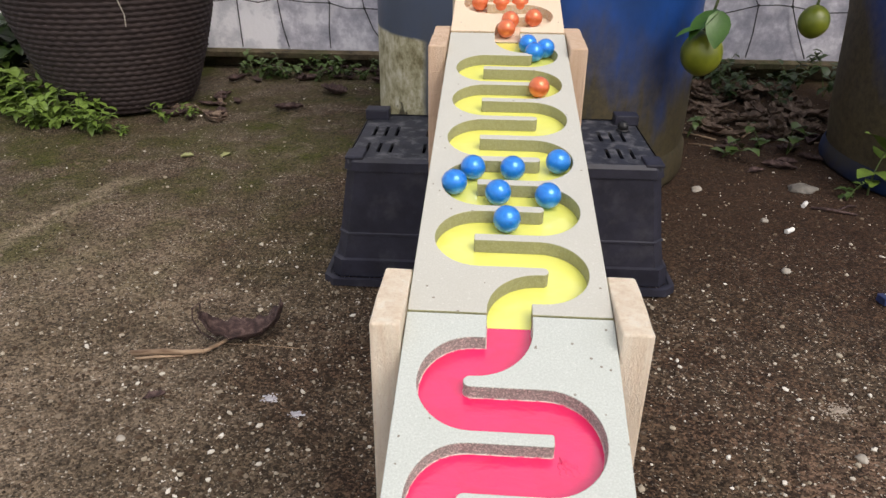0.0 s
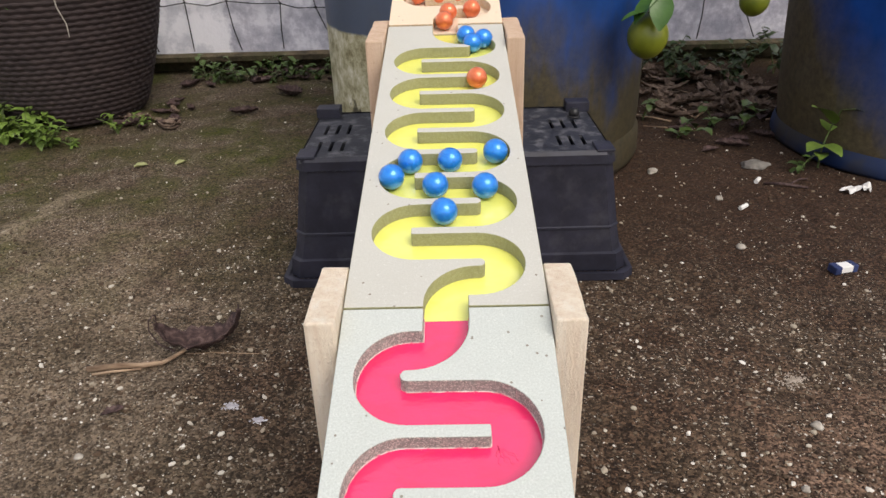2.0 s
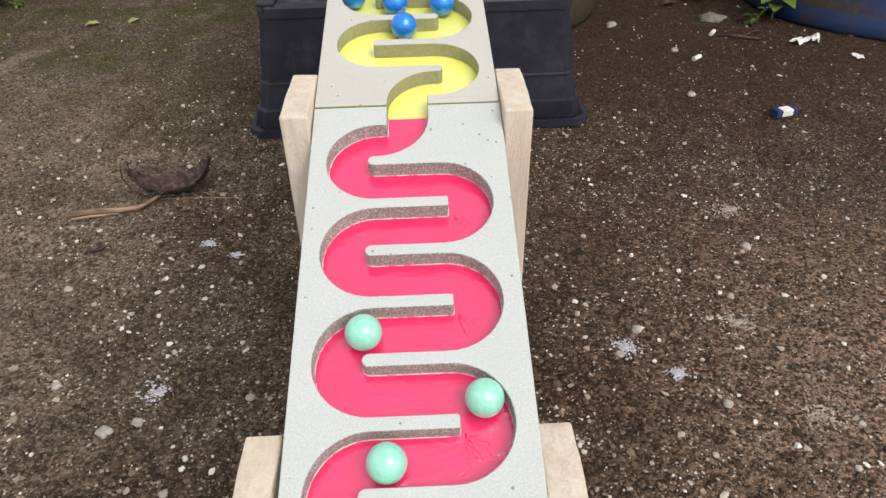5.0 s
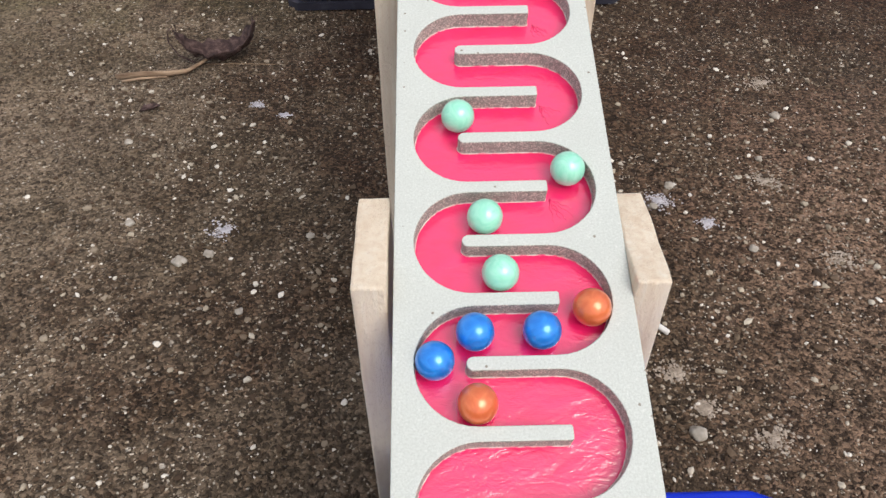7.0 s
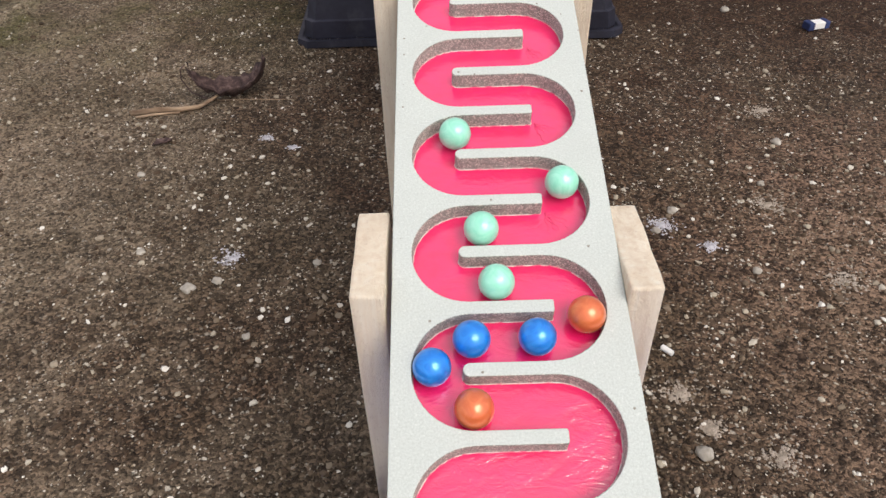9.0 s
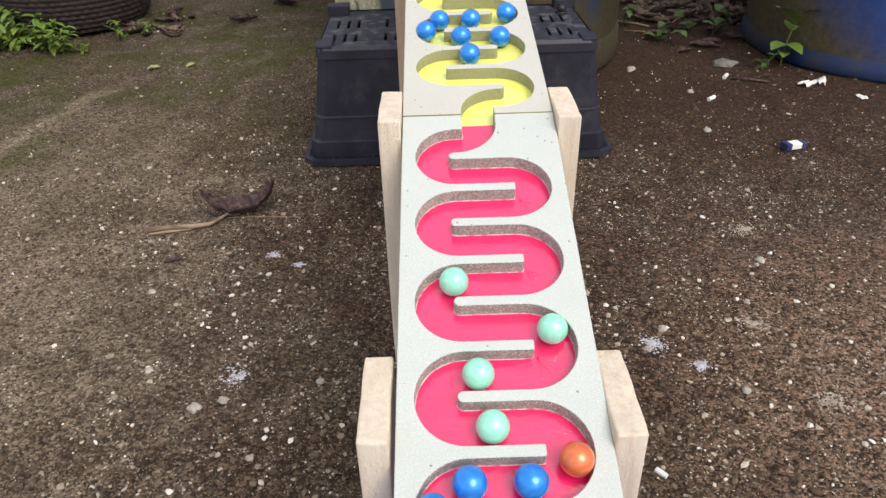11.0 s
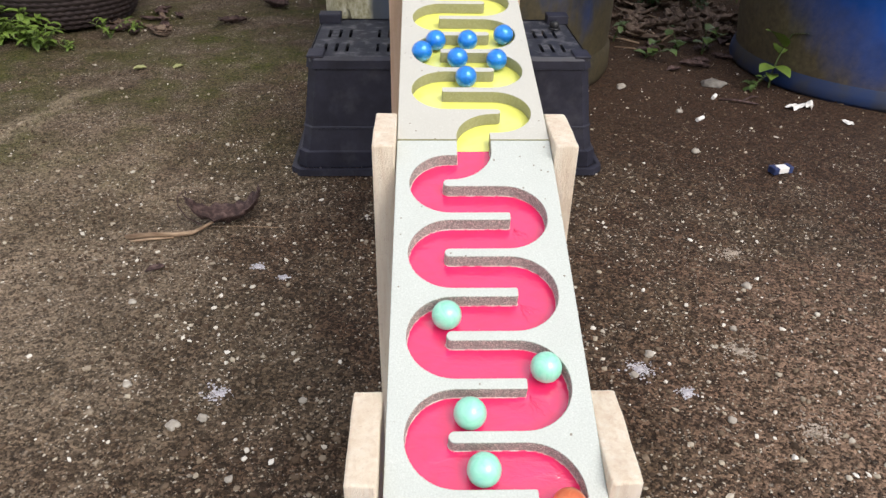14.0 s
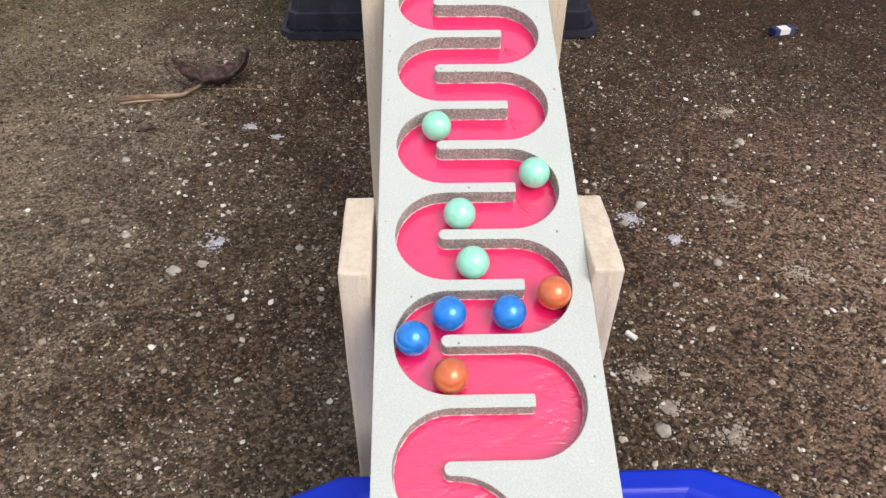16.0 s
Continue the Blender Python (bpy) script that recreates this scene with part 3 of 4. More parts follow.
def planter():
    t = thing("woven_planter", pose(-0.913, 1.388, 0), "large dark brown wicker-look planter", "planter")
    prof = [(0.001, 0.004), (0.12, 0.002), (0.150, 0.006), (0.166, 0.03), (0.181, 0.07), (0.201, 0.13), (0.221, 0.20), (0.242, 0.288), (0.244, 0.292), (0.246, 0.300), (0.243, 0.335), (0.238, 0.342), (0.228, 0.340), (0.222, 0.320), (0.205, 0.27)]
    part("shell", lathe([(r - 0.0009, z) for r, z in prof], 96), WICKER, t, smooth=True)
    # woven strands: each course bulges in and out between the uprights
    def radius(z):
        for (r0, z0), (r1, z1) in zip(prof[2:], prof[3:]):
            if z0 <= z <= z1:
                return r0 + (r1 - r0) * (z - z0) / (z1 - z0)
        return 0.236
    for k in range(24):
        z = 0.012 + k * 0.0118
        r = radius(z)
        bm = bmesh.new()
        seg, waves = 312, 52
        rows = []
        for i in range(seg):
            a = 2 * math.pi * i / seg
            wv = math.sin(a * waves + (k % 2) * math.pi)
            c, tall = r - 0.0005 + 0.0009 * wv, 0.80 + 0.12 * (wv + 1)
            rows.append([bm.verts.new(((c + d) * math.cos(a), (c + d) * math.sin(a), z + e * tall)) for d, e in ((-0.002, -0.0052), (0.0010, -0.0034), (0.0010, 0.0034), (-0.002, 0.0052))])
        for i in range(seg):
            u, v = rows[i], rows[(i + 1) % seg]
            for j in range(3):
                bm.faces.new((u[j], v[j], v[j + 1], u[j + 1]))
        part("strand", bm, WICKER, t, smooth=True)
    part("soil", lathe([(0.222, 0.305), (0.12, 0.315), (0.001, 0.32)], 48), POT_SOIL, t, "dark potting soil", smooth=True)


planter()


def strap_plant():
    """A plant in the planter; its long blades and one dry root hang over the rim."""
    rng = random.Random(12)
    t = thing("potted_plant", pose(-0.918, 1.388, 0.316), "strap-leaved green plant growing in the planter", "plant")
    part("stem", tube([(0, 0, -0.01), (0.005, 0, 0.06), (0, 0.004, 0.12)], 0.022, 12, 0.7), STEM, t, smooth=True)
    for k in range(22):
        a = 2 * math.pi * k / 22 + rng.uniform(-0.1, 0.1)
        bm = bmesh.new()
        leaf_into(bm, (0, 0, 0.10), a, rng.uniform(0.75, 1.3), rng.uniform(0.36, 0.52), 0.020, 0.35, rng.uniform(0.9, 1.5))
        part("blade", bm, CITRUS_LEAF, t, smooth=True)
    bm = bmesh.new()
    leaf_into(bm, (-0.16, -0.19, 0.045), -0.23, -0.15, 0.23, 0.012, 0.3, 0.6)
    part("blade", bm, CITRUS_LEAF, t, smooth=True)
    part("root", tube([(0.135, -0.20, 0.03), (0.138, -0.232, 0.005), (0.136, -0.226, -0.04), (0.142, -0.216, -0.075), (0.140, -0.214, -0.10)], 0.0016, 6, 0.6), STONE, t, "thin dry hanging root")


strap_plant()


# ---- black crate, upside down ----
def frame_ring(rects):
    """Skin through stacked rectangles (x0, x1, y0, y1, z)."""
    bm = bmesh.new()
    rings = []
    for x0, x1, y0, y1, z, c in rects:
        pts = ((x0 + c, y0), (x1 - c, y0), (x1, y0 + c), (x1, y1 - c), (x1 - c, y1), (x0 + c, y1), (x0, y1 - c), (x0, y0 + c))
        rings.append([bm.verts.new((x, y, z)) for x, y in pts])
    for a, b in zip(rings, rings[1:]):
        for k in range(8):
            bm.faces.new((a[k], a[(k + 1) % 8], b[(k + 1) % 8], b[k]))
    return bm


def plate_with_holes(xs, ys, holes, z0, z1):
    """A plate on the grid xs by ys, with the cells in holes open right through."""
    bm = bmesh.new()
    def v(i, j, z):
        return bm.verts.new((xs[i], ys[j], z))
    for i in range(len(xs) - 1):
        for j in range(len(ys) - 1):
            if (i, j) in holes:
                continue
            for z in (z0, z1):
                bm.faces.new([v(*q, z) for q in ((i, j), (i + 1, j), (i + 1, j + 1), (i, j + 1))])
            for (a, b), (di, dj) in ((((i, j), (i + 1, j)), (0, -1)), (((i + 1, j), (i + 1, j + 1)), (1, 0)), (((i + 1, j + 1), (i, j + 1)), (0, 1)), (((i, j + 1), (i, j)), (-1, 0))):
                ni, nj = i + di, j + dj
                if (ni, nj) in holes or not (0 <= ni < len(xs) - 1 and 0 <= nj < len(ys) - 1):
                    bm.faces.new([v(*a, z0), v(*b, z0), v(*b, z1), v(*a, z1)])
    bmesh.ops.remove_doubles(bm, verts=bm.verts, dist=1e-5)
    bmesh.ops.recalc_face_normals(bm, faces=bm.faces)
    return bm


def crate():
    t = thing("plastic_crate", pose(0.0075, 0.5105, 0, 0, 0, 0.8), "scuffed black plastic crate turned upside down", "crate")
    w, d = 0.2255, 0.243
    top_w, top_y0, top_y1 = 0.198, 0.016, 0.222
    def at(f, grow, z, c):
        x = w + (top_w - w) * f
        return (-x - grow, x + grow, 0.006 + (top_y0 - 0.006) * f - grow, d + (top_y1 - d) * f + grow, z, c)
    part("rim", frame_ring([at(0, 0.000, 0.010, 0.012), at(0, 0.006, 0.010, 0.014), at(0, 0.0065, 0.0, 0.014), at(0, 0.0035, 0.0, 0.014), at(0, 0.0035, 0.007, 0.014), at(0, -0.004, 0.0075, 0.012)]), CRATE, t)
    part("lower_wall", frame_ring([at(0.0, -0.004, 0.009, 0.012), at(0.2, -0.001, 0.034, 0.012), at(0.2, -0.006, 0.036, 0.012)]), CRATE, t)
    part("wall", frame_ring([at(0.2, -0.005, 0.035, 0.012), at(0.42, -0.005, 0.068, 0.012), at(0.42, -0.0035, 0.069, 0.012), at(0.44, -0.0035, 0.071, 0.012), at(0.44, -0.005, 0.072, 0.012), at(0.93, -0.003, 0.155, 0.012), at(0.93, -0.0005, 0.156, 0.010), at(1.0, -0.0005, 0.1675, 0.010), at(1.0, -0.004, 0.1725, 0.010)]), CRATE, t)
    groups = [-0.160, -0.086, -0.012, 0.068, 0.150]
    xs = [-top_w + 0.004]
    slot_cols = []
    for g in groups:
        for s in (-0.0155, 0.0, 0.0155):
            slot_cols.append(len(xs))
            xs += [g + s - 0.0024, g + s + 0.0024]
    xs.append(top_w - 0.004)
    y0, y1 = top_y0 + 0.003, top_y1 - 0.003
    ys = [y0, y0 + 0.030, y0 + 0.068, y0 + 0.100, y0 + 0.142, y1]
    holes = {(c, r) for c in slot_cols for r in (1, 3)}
    part("base_panel", plate_with_holes(xs, ys, holes, 0.1655, 0.1705), CRATE_TOP, t)
    for x0, x1, a, b in ((-top_w, -top_w + 0.034, y1 - 0.024, y1 + 0.002), (top_w - 0.034, top_w, y1 - 0.024, y1 + 0.002), (-top_w + 0.001, -top_w + 0.024, y0 - 0.001, y0 + 0.034), (top_w - 0.024, top_w - 0.001, y0 - 0.001, y0 + 0.034)):
        part("corner_tab", box(x0, x1, a, b, 0.1700, 0.1845 if a > y0 + 0.05 else 0.1740, 0.0015), CRATE, t)


crate()


def knob(x, y, z):
    t = thing("rubber_plug", pose(x, y, z), "glossy black rubber plug lying on the crate", "plug")
    part("head", lathe([(0.001, 0.013), (0.004, 0.0125), (0.0068, 0.010), (0.0078, 0.006), (0.007, 0.002), (0.004, 0.0)], 24), BLACK, t, smooth=True)
    part("flange", lathe([(0.001, 0.0), (0.009, 0.0), (0.0095, 0.001), (0.0085, 0.002), (0.006, 0.0024)], 24), BLACK, t, smooth=True)


knob(0.176, 0.682, 0.1710)


# ---- the marble run ----
def track_outlines(length, first, pitch):
    """The two halves of a board's top layer, either side of the snaking groove; s runs down from the upper end. Millimetres."""
    f, r_tip, gate, c_l, c_r = 3.0, 3.0, 11.0, -16.5, 16.2
    big = pitch / 2 - f
    def arc(cx, cs, r, a0, a1, n):
        return [(cx + r * math.cos(radians(a0 + (a1 - a0) * k / n)), cs + r * math.sin(radians(a0 + (a1 - a0) * k / n))) for k in range(n + 1)]
    ss = [first + pitch * k for k in range(6)]
    right = [(gate, 0.0)] + arc(-16.0, first - f - 27, 27, 0, 90, 12)
    for k, s in enumerate(ss):
        right += arc(-17.5, s, r_tip, -90, -270, 8)
        if k < 5:
            right += arc(c_r, s + pitch / 2, big, -90, 90, 20)
    right += arc(-16.0, ss[-1] + f + 27, 27, -90, 0, 12) + [(gate, length), (50, length), (50, 0)]
    left = [(-gate, 0.0), (-gate, first - big)]
    for k, s in enumerate(ss):
        left += arc(c_l, s, big, -90, -270, 20)
        if k < 5:
            m = s + pitch / 2
            left += arc(18.2, m - f + 1.0, 1.0, -90, 0, 3) + arc(18.2, m + f - 1.0, 1.0, 0, 90, 3)
    left += [(-gate, ss[-1] + big), (-gate, length), (-50, length), (-50, 0)]
    return left, right


def clean(points):
    out = []
    for p in points:
        if not out or math.dist(p, out[-1]) > 0.00002:
            out.append(p)
    return out


FRINGE = plain("paint_smeared_fibre", [(0.38, (0.70, 0.10, 0.20)), (0.52, (0.72, 0.56, 0.54)), (0.7, (0.76, 0.74, 0.70))], 260, 0.7, 0.5, 0.0006)


def track_board(m, length, first, pitch, mirror, face, cut, paint, label, start, fringe=None):
    """A routed board: two halves of the top layer on a painted floor. Its frame has v up the slope; start is v of the upper end."""
    t = thing("track_board", m, label, "track board", "boards of the marble run")
    for outline in track_outlines(length, first, pitch):
        pts = clean([((-u if mirror else u) / 1000, start - s / 1000) for u, s in outline])
        ob = part("top_layer", prism(pts, -0.009, 0.0), (face, cut), t)
        if fringe:
            line = [(x, y, -0.0090 + 0.0003 * noise.noise(Vector((x * 300, y * 300, 0)))) for x, y in pts[:-3]]
            part("fibre_fringe", tube(line, 0.00042, 5), fringe, t, "frayed paint-smeared edge of the groove", smooth=True)
        bev = ob.modifiers.new("worn edge", "BEVEL")
        bev.width, bev.segments, bev.limit_method, bev.angle_limit = 0.0005, 2, "ANGLE", radians(50)
    part("painted_floor", box(-0.0497, 0.0497, start - length / 1000 + 0.0004, start - 0.0004, -0.0102, -0.0090), paint, t, "glossy painted groove floor")
    part("painted_lip", box(-0.0109, 0.0109, start - length / 1000 - 0.0014, start - length / 1000 + 0.0006, -0.0101, -0.0089, 0.0003), paint, t, "paint run over the end of the groove")
    part("backing", box(-0.05, 0.05, start - length / 1000, start, -0.0135, -0.0102), (face,), t)
    return t


JOINT = (0.0019, -0.0008, 0.2819)
LOWER = pose(*JOINT, 18.04, -0.4, -0.45)
MIDDLE = pose(*JOINT, 12.05, 0, 0.15)
TOP_LEN = 0.356
UPPER = pose(0.001, JOINT[1] + TOP_LEN * math.cos(radians(12.05)), JOINT[2] + TOP_LEN * math.sin(radians(12.05)) + 0.001, 15.0)
pink_board = track_board(LOWER, 352.0, 38.8, 55.7, False, MDF, MDF_CUT, PINK, "grey fibreboard track with pink painted snaking groove", -0.0006, FRINGE)
track_board(MIDDLE, 355.0, 44.6, 55.55, True, MDF_WARM, MDF_CUT_FINE_BOUNCE, YELLOW, "grey fibreboard track with yellow painted snaking groove", 0.3556)
track_board(UPPER, 352.0, 40.0, 55.5, True, PLY, PLY_CUT, BARE, "pale unpainted wooden track with snaking groove", 0.3528)


def paint_wrinkles(board, first, pitch, count):
    """Creases in the skin of the paint, fanning out from the tips of the tongues where the groove turns."""
    rng = random.Random(77)
    for k in range(count):
        u0, s0 = 20.5, first + pitch * (k + 0.5) + 1.5
        bm = bmesh.new()
        for j in range(5):
            a = radians(28 + 13 * j + rng.uniform(-5, 5))
            d0, d1 = rng.uniform(0.5, 4), rng.uniform(9, 15)
            line = []
            for i in range(9):
                d = d0 + (d1 - d0) * i / 8
                w = 0.5 * math.sin(i * 1.7 + j)
                line.append(((u0 + d * math.cos(a) - w * math.sin(a)) / 1000, -(0.6 + s0 + d * math.sin(a) + w * math.cos(a)) / 1000, -0.0090))
            join(bm, tube(line, rng.uniform(0.00028, 0.00045), 6, 0.5))
        part("paint_wrinkle", bm, PINK, board, "wrinkled skin of pink gloss paint", smooth=True)


paint_wrinkles(pink_board, 38.8, 55.7, 3)


def post(x, y0, y1, top, bottom=0.0, side=1, lean=0.0, material=None, label="pale rough-sawn pine post clamping the track boards"):
    """A sawn batten standing beside the boards; lean: how much lower its near end is cut."""
    bm = box(min(x, x + side * 0.0148), max(x, x + side * 0.0148), y0, y1, bottom, top)
    for v in bm.verts:
        if v.co.z > top - 1e-4:
            v.co.z -= lean * (1 if v.co.y < (y0 + y1) / 2 else -1)
    bmesh.ops.subdivide_edges(bm, edges=bm.edges[:], cuts=6, use_grid_fill=True)
    for v in bm.verts:
        k = noise.noise_vector(v.co * 60 + Vector((x * 40, y0 * 9, 0)))
        v.co += k * 0.0006
        if v.co.z < bottom + 0.01:
            v.co.z = min(v.co.z, bottom)
    ob = solid("wooden_post", bm, material or PINE, label, "post", "posts of the marble run")
    bev = ob.modifiers.new("worn edge", "BEVEL")
    bev.width, bev.segments, bev.limit_method, bev.angle_limit = 0.0012, 2, "ANGLE", radians(50)
    return ob


for side in (-1, 1):
    post(0.0018 + side * 0.0506, -0.0215, 0.0330, 0.287, 0, side)
    post(-0.0004 + side * 0.0512, -0.2250, -0.1670, 0.2185, 0, side)
    post(0.001 + side * 0.0508, 0.297, 0.375, 0.3553, 0, side, 0.0018, PINE_SHADED, "rough-sawn pine post clamping the track boards, toned brown as in shade")
    post(0.001 + side * 0.0506, 0.640, 0.690, 0.452, 0.1705, side)


def ribbed_tube():
    prof = []
    for k in range(52):
        z = k * 0.006
        prof += [(0.0105, z), (0.013, z + 0.0015), (0.013, z + 0.0035), (0.0105, z + 0.005)]
    solid("ribbed_tube", lathe(prof, 24), WHITE_TUBE, "white ribbed plastic tube standing behind the post", "tube", m=pose(0.064, 0.405, -0.002), smooth=True)


ribbed_tube()


# ---- marbles ----
def marble(board, u, v, material, colour):
    bm = bmesh.new()
    bmesh.ops.create_uvsphere(bm, u_segments=32, v_segments=20, radius=0.008)
    rng = random.Random(int(u * 13 + v * 7))
    m = board @ Matrix.Translation((u / 1000, v / 1000, -0.0009))
    turn = Euler((rng.uniform(0, 6), rng.uniform(0, 6), rng.uniform(0, 6))).to_matrix().to_4x4()
    ob = solid("marble", bm, material, colour + " pearly glass marble in the groove", "marble", "marbles on the run", m=m @ turn, smooth=True)
    return ob


for u, v in ((-22.5, 134.3), (2.7, 134.7), (32.0, 144.4), (-33.4, 116.9), (-6.3, 106.8), (23.6, 105.0), (-1.1, 79.6), (17.5, 334.8), (32.0, 326.5), (22.5, 318.0)):
    marble(MIDDLE, u, v, BLUE_PEARL, "blue")
marble(MIDDLE, 23.9, 252.0, ORANGE_PEARL, "orange")
for u, v in ((-1.0, 9.0), (2.5, 27.0), (24.0, 33.0), (-6.0, 66.0), (-26.0, 67.0), (12.0, 67.0)):
    marble(UPPER, u, v, ORANGE_PEARL, "orange")
for u, v in ((-20.1, -137.3), (29.5, -169.2), (-9.8, -194.0), (-4.5, -221.9)):
    marble(LOWER, u, v, MINT_PEARL, "mint green")
for u, v in ((-16.4, -248.5), (10.9, -248.3), (-33.0, -260.4)):
    marble(LOWER, u, v, BLUE_PEARL, "blue")
for u, v in ((-16.6, -278.2), (32.4, -238.7)):
    marble(LOWER, u, v, ORANGE_PEARL, "orange")


# ---- blue tub that catches the marbles ----
def tub():
    t = thing("plastic_tub", pose(0.024, -0.3755, 0), "bright blue plastic tub with chamfered corners, empty", "tub")
    def ring(wx, wy, c, z):
        pts = [(-wx + c * 1.4, wy), (wx - c * 1.4, wy), (wx - c * 0.25, wy - c * 0.5), (wx, wy - c), (wx, -wy + c), (wx - c * 0.25, -wy + c * 0.5), (wx - c * 1.4, -wy), (-wx + c * 1.4, -wy), (-wx + c * 0.25, -wy + c * 0.5), (-wx, -wy + c), (-wx, wy - c), (-wx + c * 0.25, wy - c * 0.5)]
        return [(x, y, z) for x, y in pts]
    def skin(rings):
        bm = bmesh.new()
        vs = [[bm.verts.new(p) for p in r] for r in rings]
        for a, b in zip(vs, vs[1:]):
            for k in range(12):
                bm.faces.new((a[k], a[(k + 1) % 12], b[(k + 1) % 12], b[k]))
        return bm, vs
    bm, _ = skin([ring(0.137, 0.118, 0.030, 0.086), ring(0.139, 0.120, 0.030, 0.086), ring(0.139, 0.120, 0.030, 0.101), ring(0.1365, 0.1175, 0.030, 0.105), ring(0.123, 0.107, 0.027, 0.1035), ring(0.118, 0.102, 0.026, 0.098)])
    rim = part("rim", bm, TUB, t)
    bm, vs = skin([ring(0.119, 0.103, 0.026, 0.099), ring(0.115, 0.099, 0.0255, 0.092), ring(0.094, 0.080, 0.022, 0.012), ring(0.088, 0.074, 0.02, 0.006)])
    bm.faces.new(vs[-1])
    part("basin", bm, TUB, t)
    bm, vs = skin([ring(0.128, 0.110, 0.028, 0.100), ring(0.098, 0.084, 0.023, 0.003), ring(0.096, 0.082, 0.022, 0.0)])
    bm.faces.new(vs[-1])
    part("outer_wall", bm, TUB, t)
    for ob in t.children:
        bev = ob.modifiers.new("soft edge", "BEVEL")
        bev.width, bev.segments, bev.limit_method, bev.angle_limit = 0.002, 3, "ANGLE", radians(20)
    return t


tub()


# ---- citrus branch with limes ----
def bezier(a, b, c, d, n=14):
    a, b, c, d = map(Vector, (a, b, c, d))
    return [a * (1 - k) ** 3 + b * 3 * k * (1 - k) ** 2 + c * 3 * k * k * (1 - k) + d * k ** 3 for k in (i / n for i in range(n + 1))]


def lime_fruit(parent, x, y, z, r):
    bm = bmesh.new()
    bmesh.ops.create_uvsphere(bm, u_segments=28, v_segments=18, radius=1.0)
    for v in bm.verts:
        q = abs(v.co.z)
        v.co = Vector((v.co.x * r, v.co.y * r, v.co.z * r * (1.06 + 0.05 * q ** 6)))
    bmesh.ops.translate(bm, verts=bm.verts, vec=(x, y, z))
    fruit = part("lime", bm, LIME, parent, "unripe green lime", smooth=True)
    part("calyx", tube([(x, y, z + r * 1.08), (x, y + 0.001, z + r * 1.3)], r * 0.12, 8, 0.6), STEM, fruit, "green stalk end", smooth=True)


def citrus():
    t = thing("citrus_branch", label="citrus branch with green leaves and hanging limes", category="branch")
    root = (0.945, 1.04, 0.882)
    b1 = bezier(root, (0.93, 1.0, 1.15), (0.40, 0.86, 0.80), (0.308, 0.822, 0.285))
    part("stem", tube(b1, 0.006, 8, 0.35), STEM, t)
    b2 = bezier(b1[4], (0.62, 0.88, 0.90), (0.47, 0.80, 0.62), (0.452, 0.80, 0.327))
    part("stem", tube(b2, 0.0045, 8, 0.4), STEM, t)
    lime_fruit(t, 0.306, 0.820, 0.254, 0.031)
    lime_fruit(t, 0.452, 0.800, 0.306, 0.0215)
    for base, head, pitch, length, width in (((0.318, 0.812, 0.318), 3.6, -0.5, 0.062, 0.020), ((0.316, 0.800, 0.318), 4.5, -0.9, 0.055, 0.021), ((0.322, 0.815, 0.345), 5.2, 0.1, 0.05, 0.017), ((0.300, 0.800, 0.292), 3.3, 0.0, 0.045, 0.014),
                                             ((0.325, 0.82, 0.352), 0.6, 0.4, 0.055, 0.02), ((0.455, 0.80, 0.352), 3.9, 0.2, 0.05, 0.018), ((0.457, 0.80, 0.36), 5.6, 0.3, 0.05, 0.018)):
        bm = bmesh.new()
        leaf_into(bm, base, head, pitch, length, width, 0.3, 0.6)
        part("leaf", bm, CITRUS_LEAF, t, smooth=True)
    rng = random.Random(8)
    for k in range(26):
        p = rng.choice(b1[5:11] + b2[3:9])
        bm = bmesh.new()
        leaf_into(bm, p, rng.uniform(0, 6.3), rng.uniform(-0.4, 0.6), rng.uniform(0.05, 0.08), rng.uniform(0.017, 0.026), 0.3, 0.6)
        part("leaf", bm, CITRUS_LEAF, t, smooth=True)


citrus()


# ---- weeds ----
def weed(x, y, size, leaves, seed, label, broad=0.32, height=1.0, material=None, fine=1.0):
    """Stems that lean out from one root, each with its own leaves."""
    rng = random.Random(seed)
    t = thing("weed", pose(x, y, relief(x, y) - 0.001), label, "weed", "weeds in the yard")
    for k in range(max(2, leaves // 5)):
        a, tall = rng.uniform(0, 6.3), size * rng.uniform(0.3, 0.9) * height
        spread = size * rng.uniform(0.15, 0.7)
        tip = Vector((math.cos(a) * spread, math.sin(a) * spread, tall))
        pts = bezier((0, 0, 0), (tip.x * 0.2, tip.y * 0.2, tall * 0.5), (tip.x * 0.6, tip.y * 0.6, tall * 0.9), tip, 6)
        stem = part("stem", tube(pts, 0.0014, 5, 0.5), STEM, t)
        for j in range(5 if fine > 0.8 else 8):
            p = pts[rng.randint(1, 6)]
            ln = size * rng.uniform(0.2, 0.5) * fine
            bm = bmesh.new()
            leaf_into(bm, p, rng.uniform(0, 6.3), rng.uniform(-0.3, 0.8), ln, ln * broad * rng.uniform(0.75, 1.25), rng.uniform(0.15, 0.45), rng.uniform(0.4, 1.6), 0.25, rng)
            part("leaf", bm, material or DARK_LEAF, stem, smooth=True)
    return t


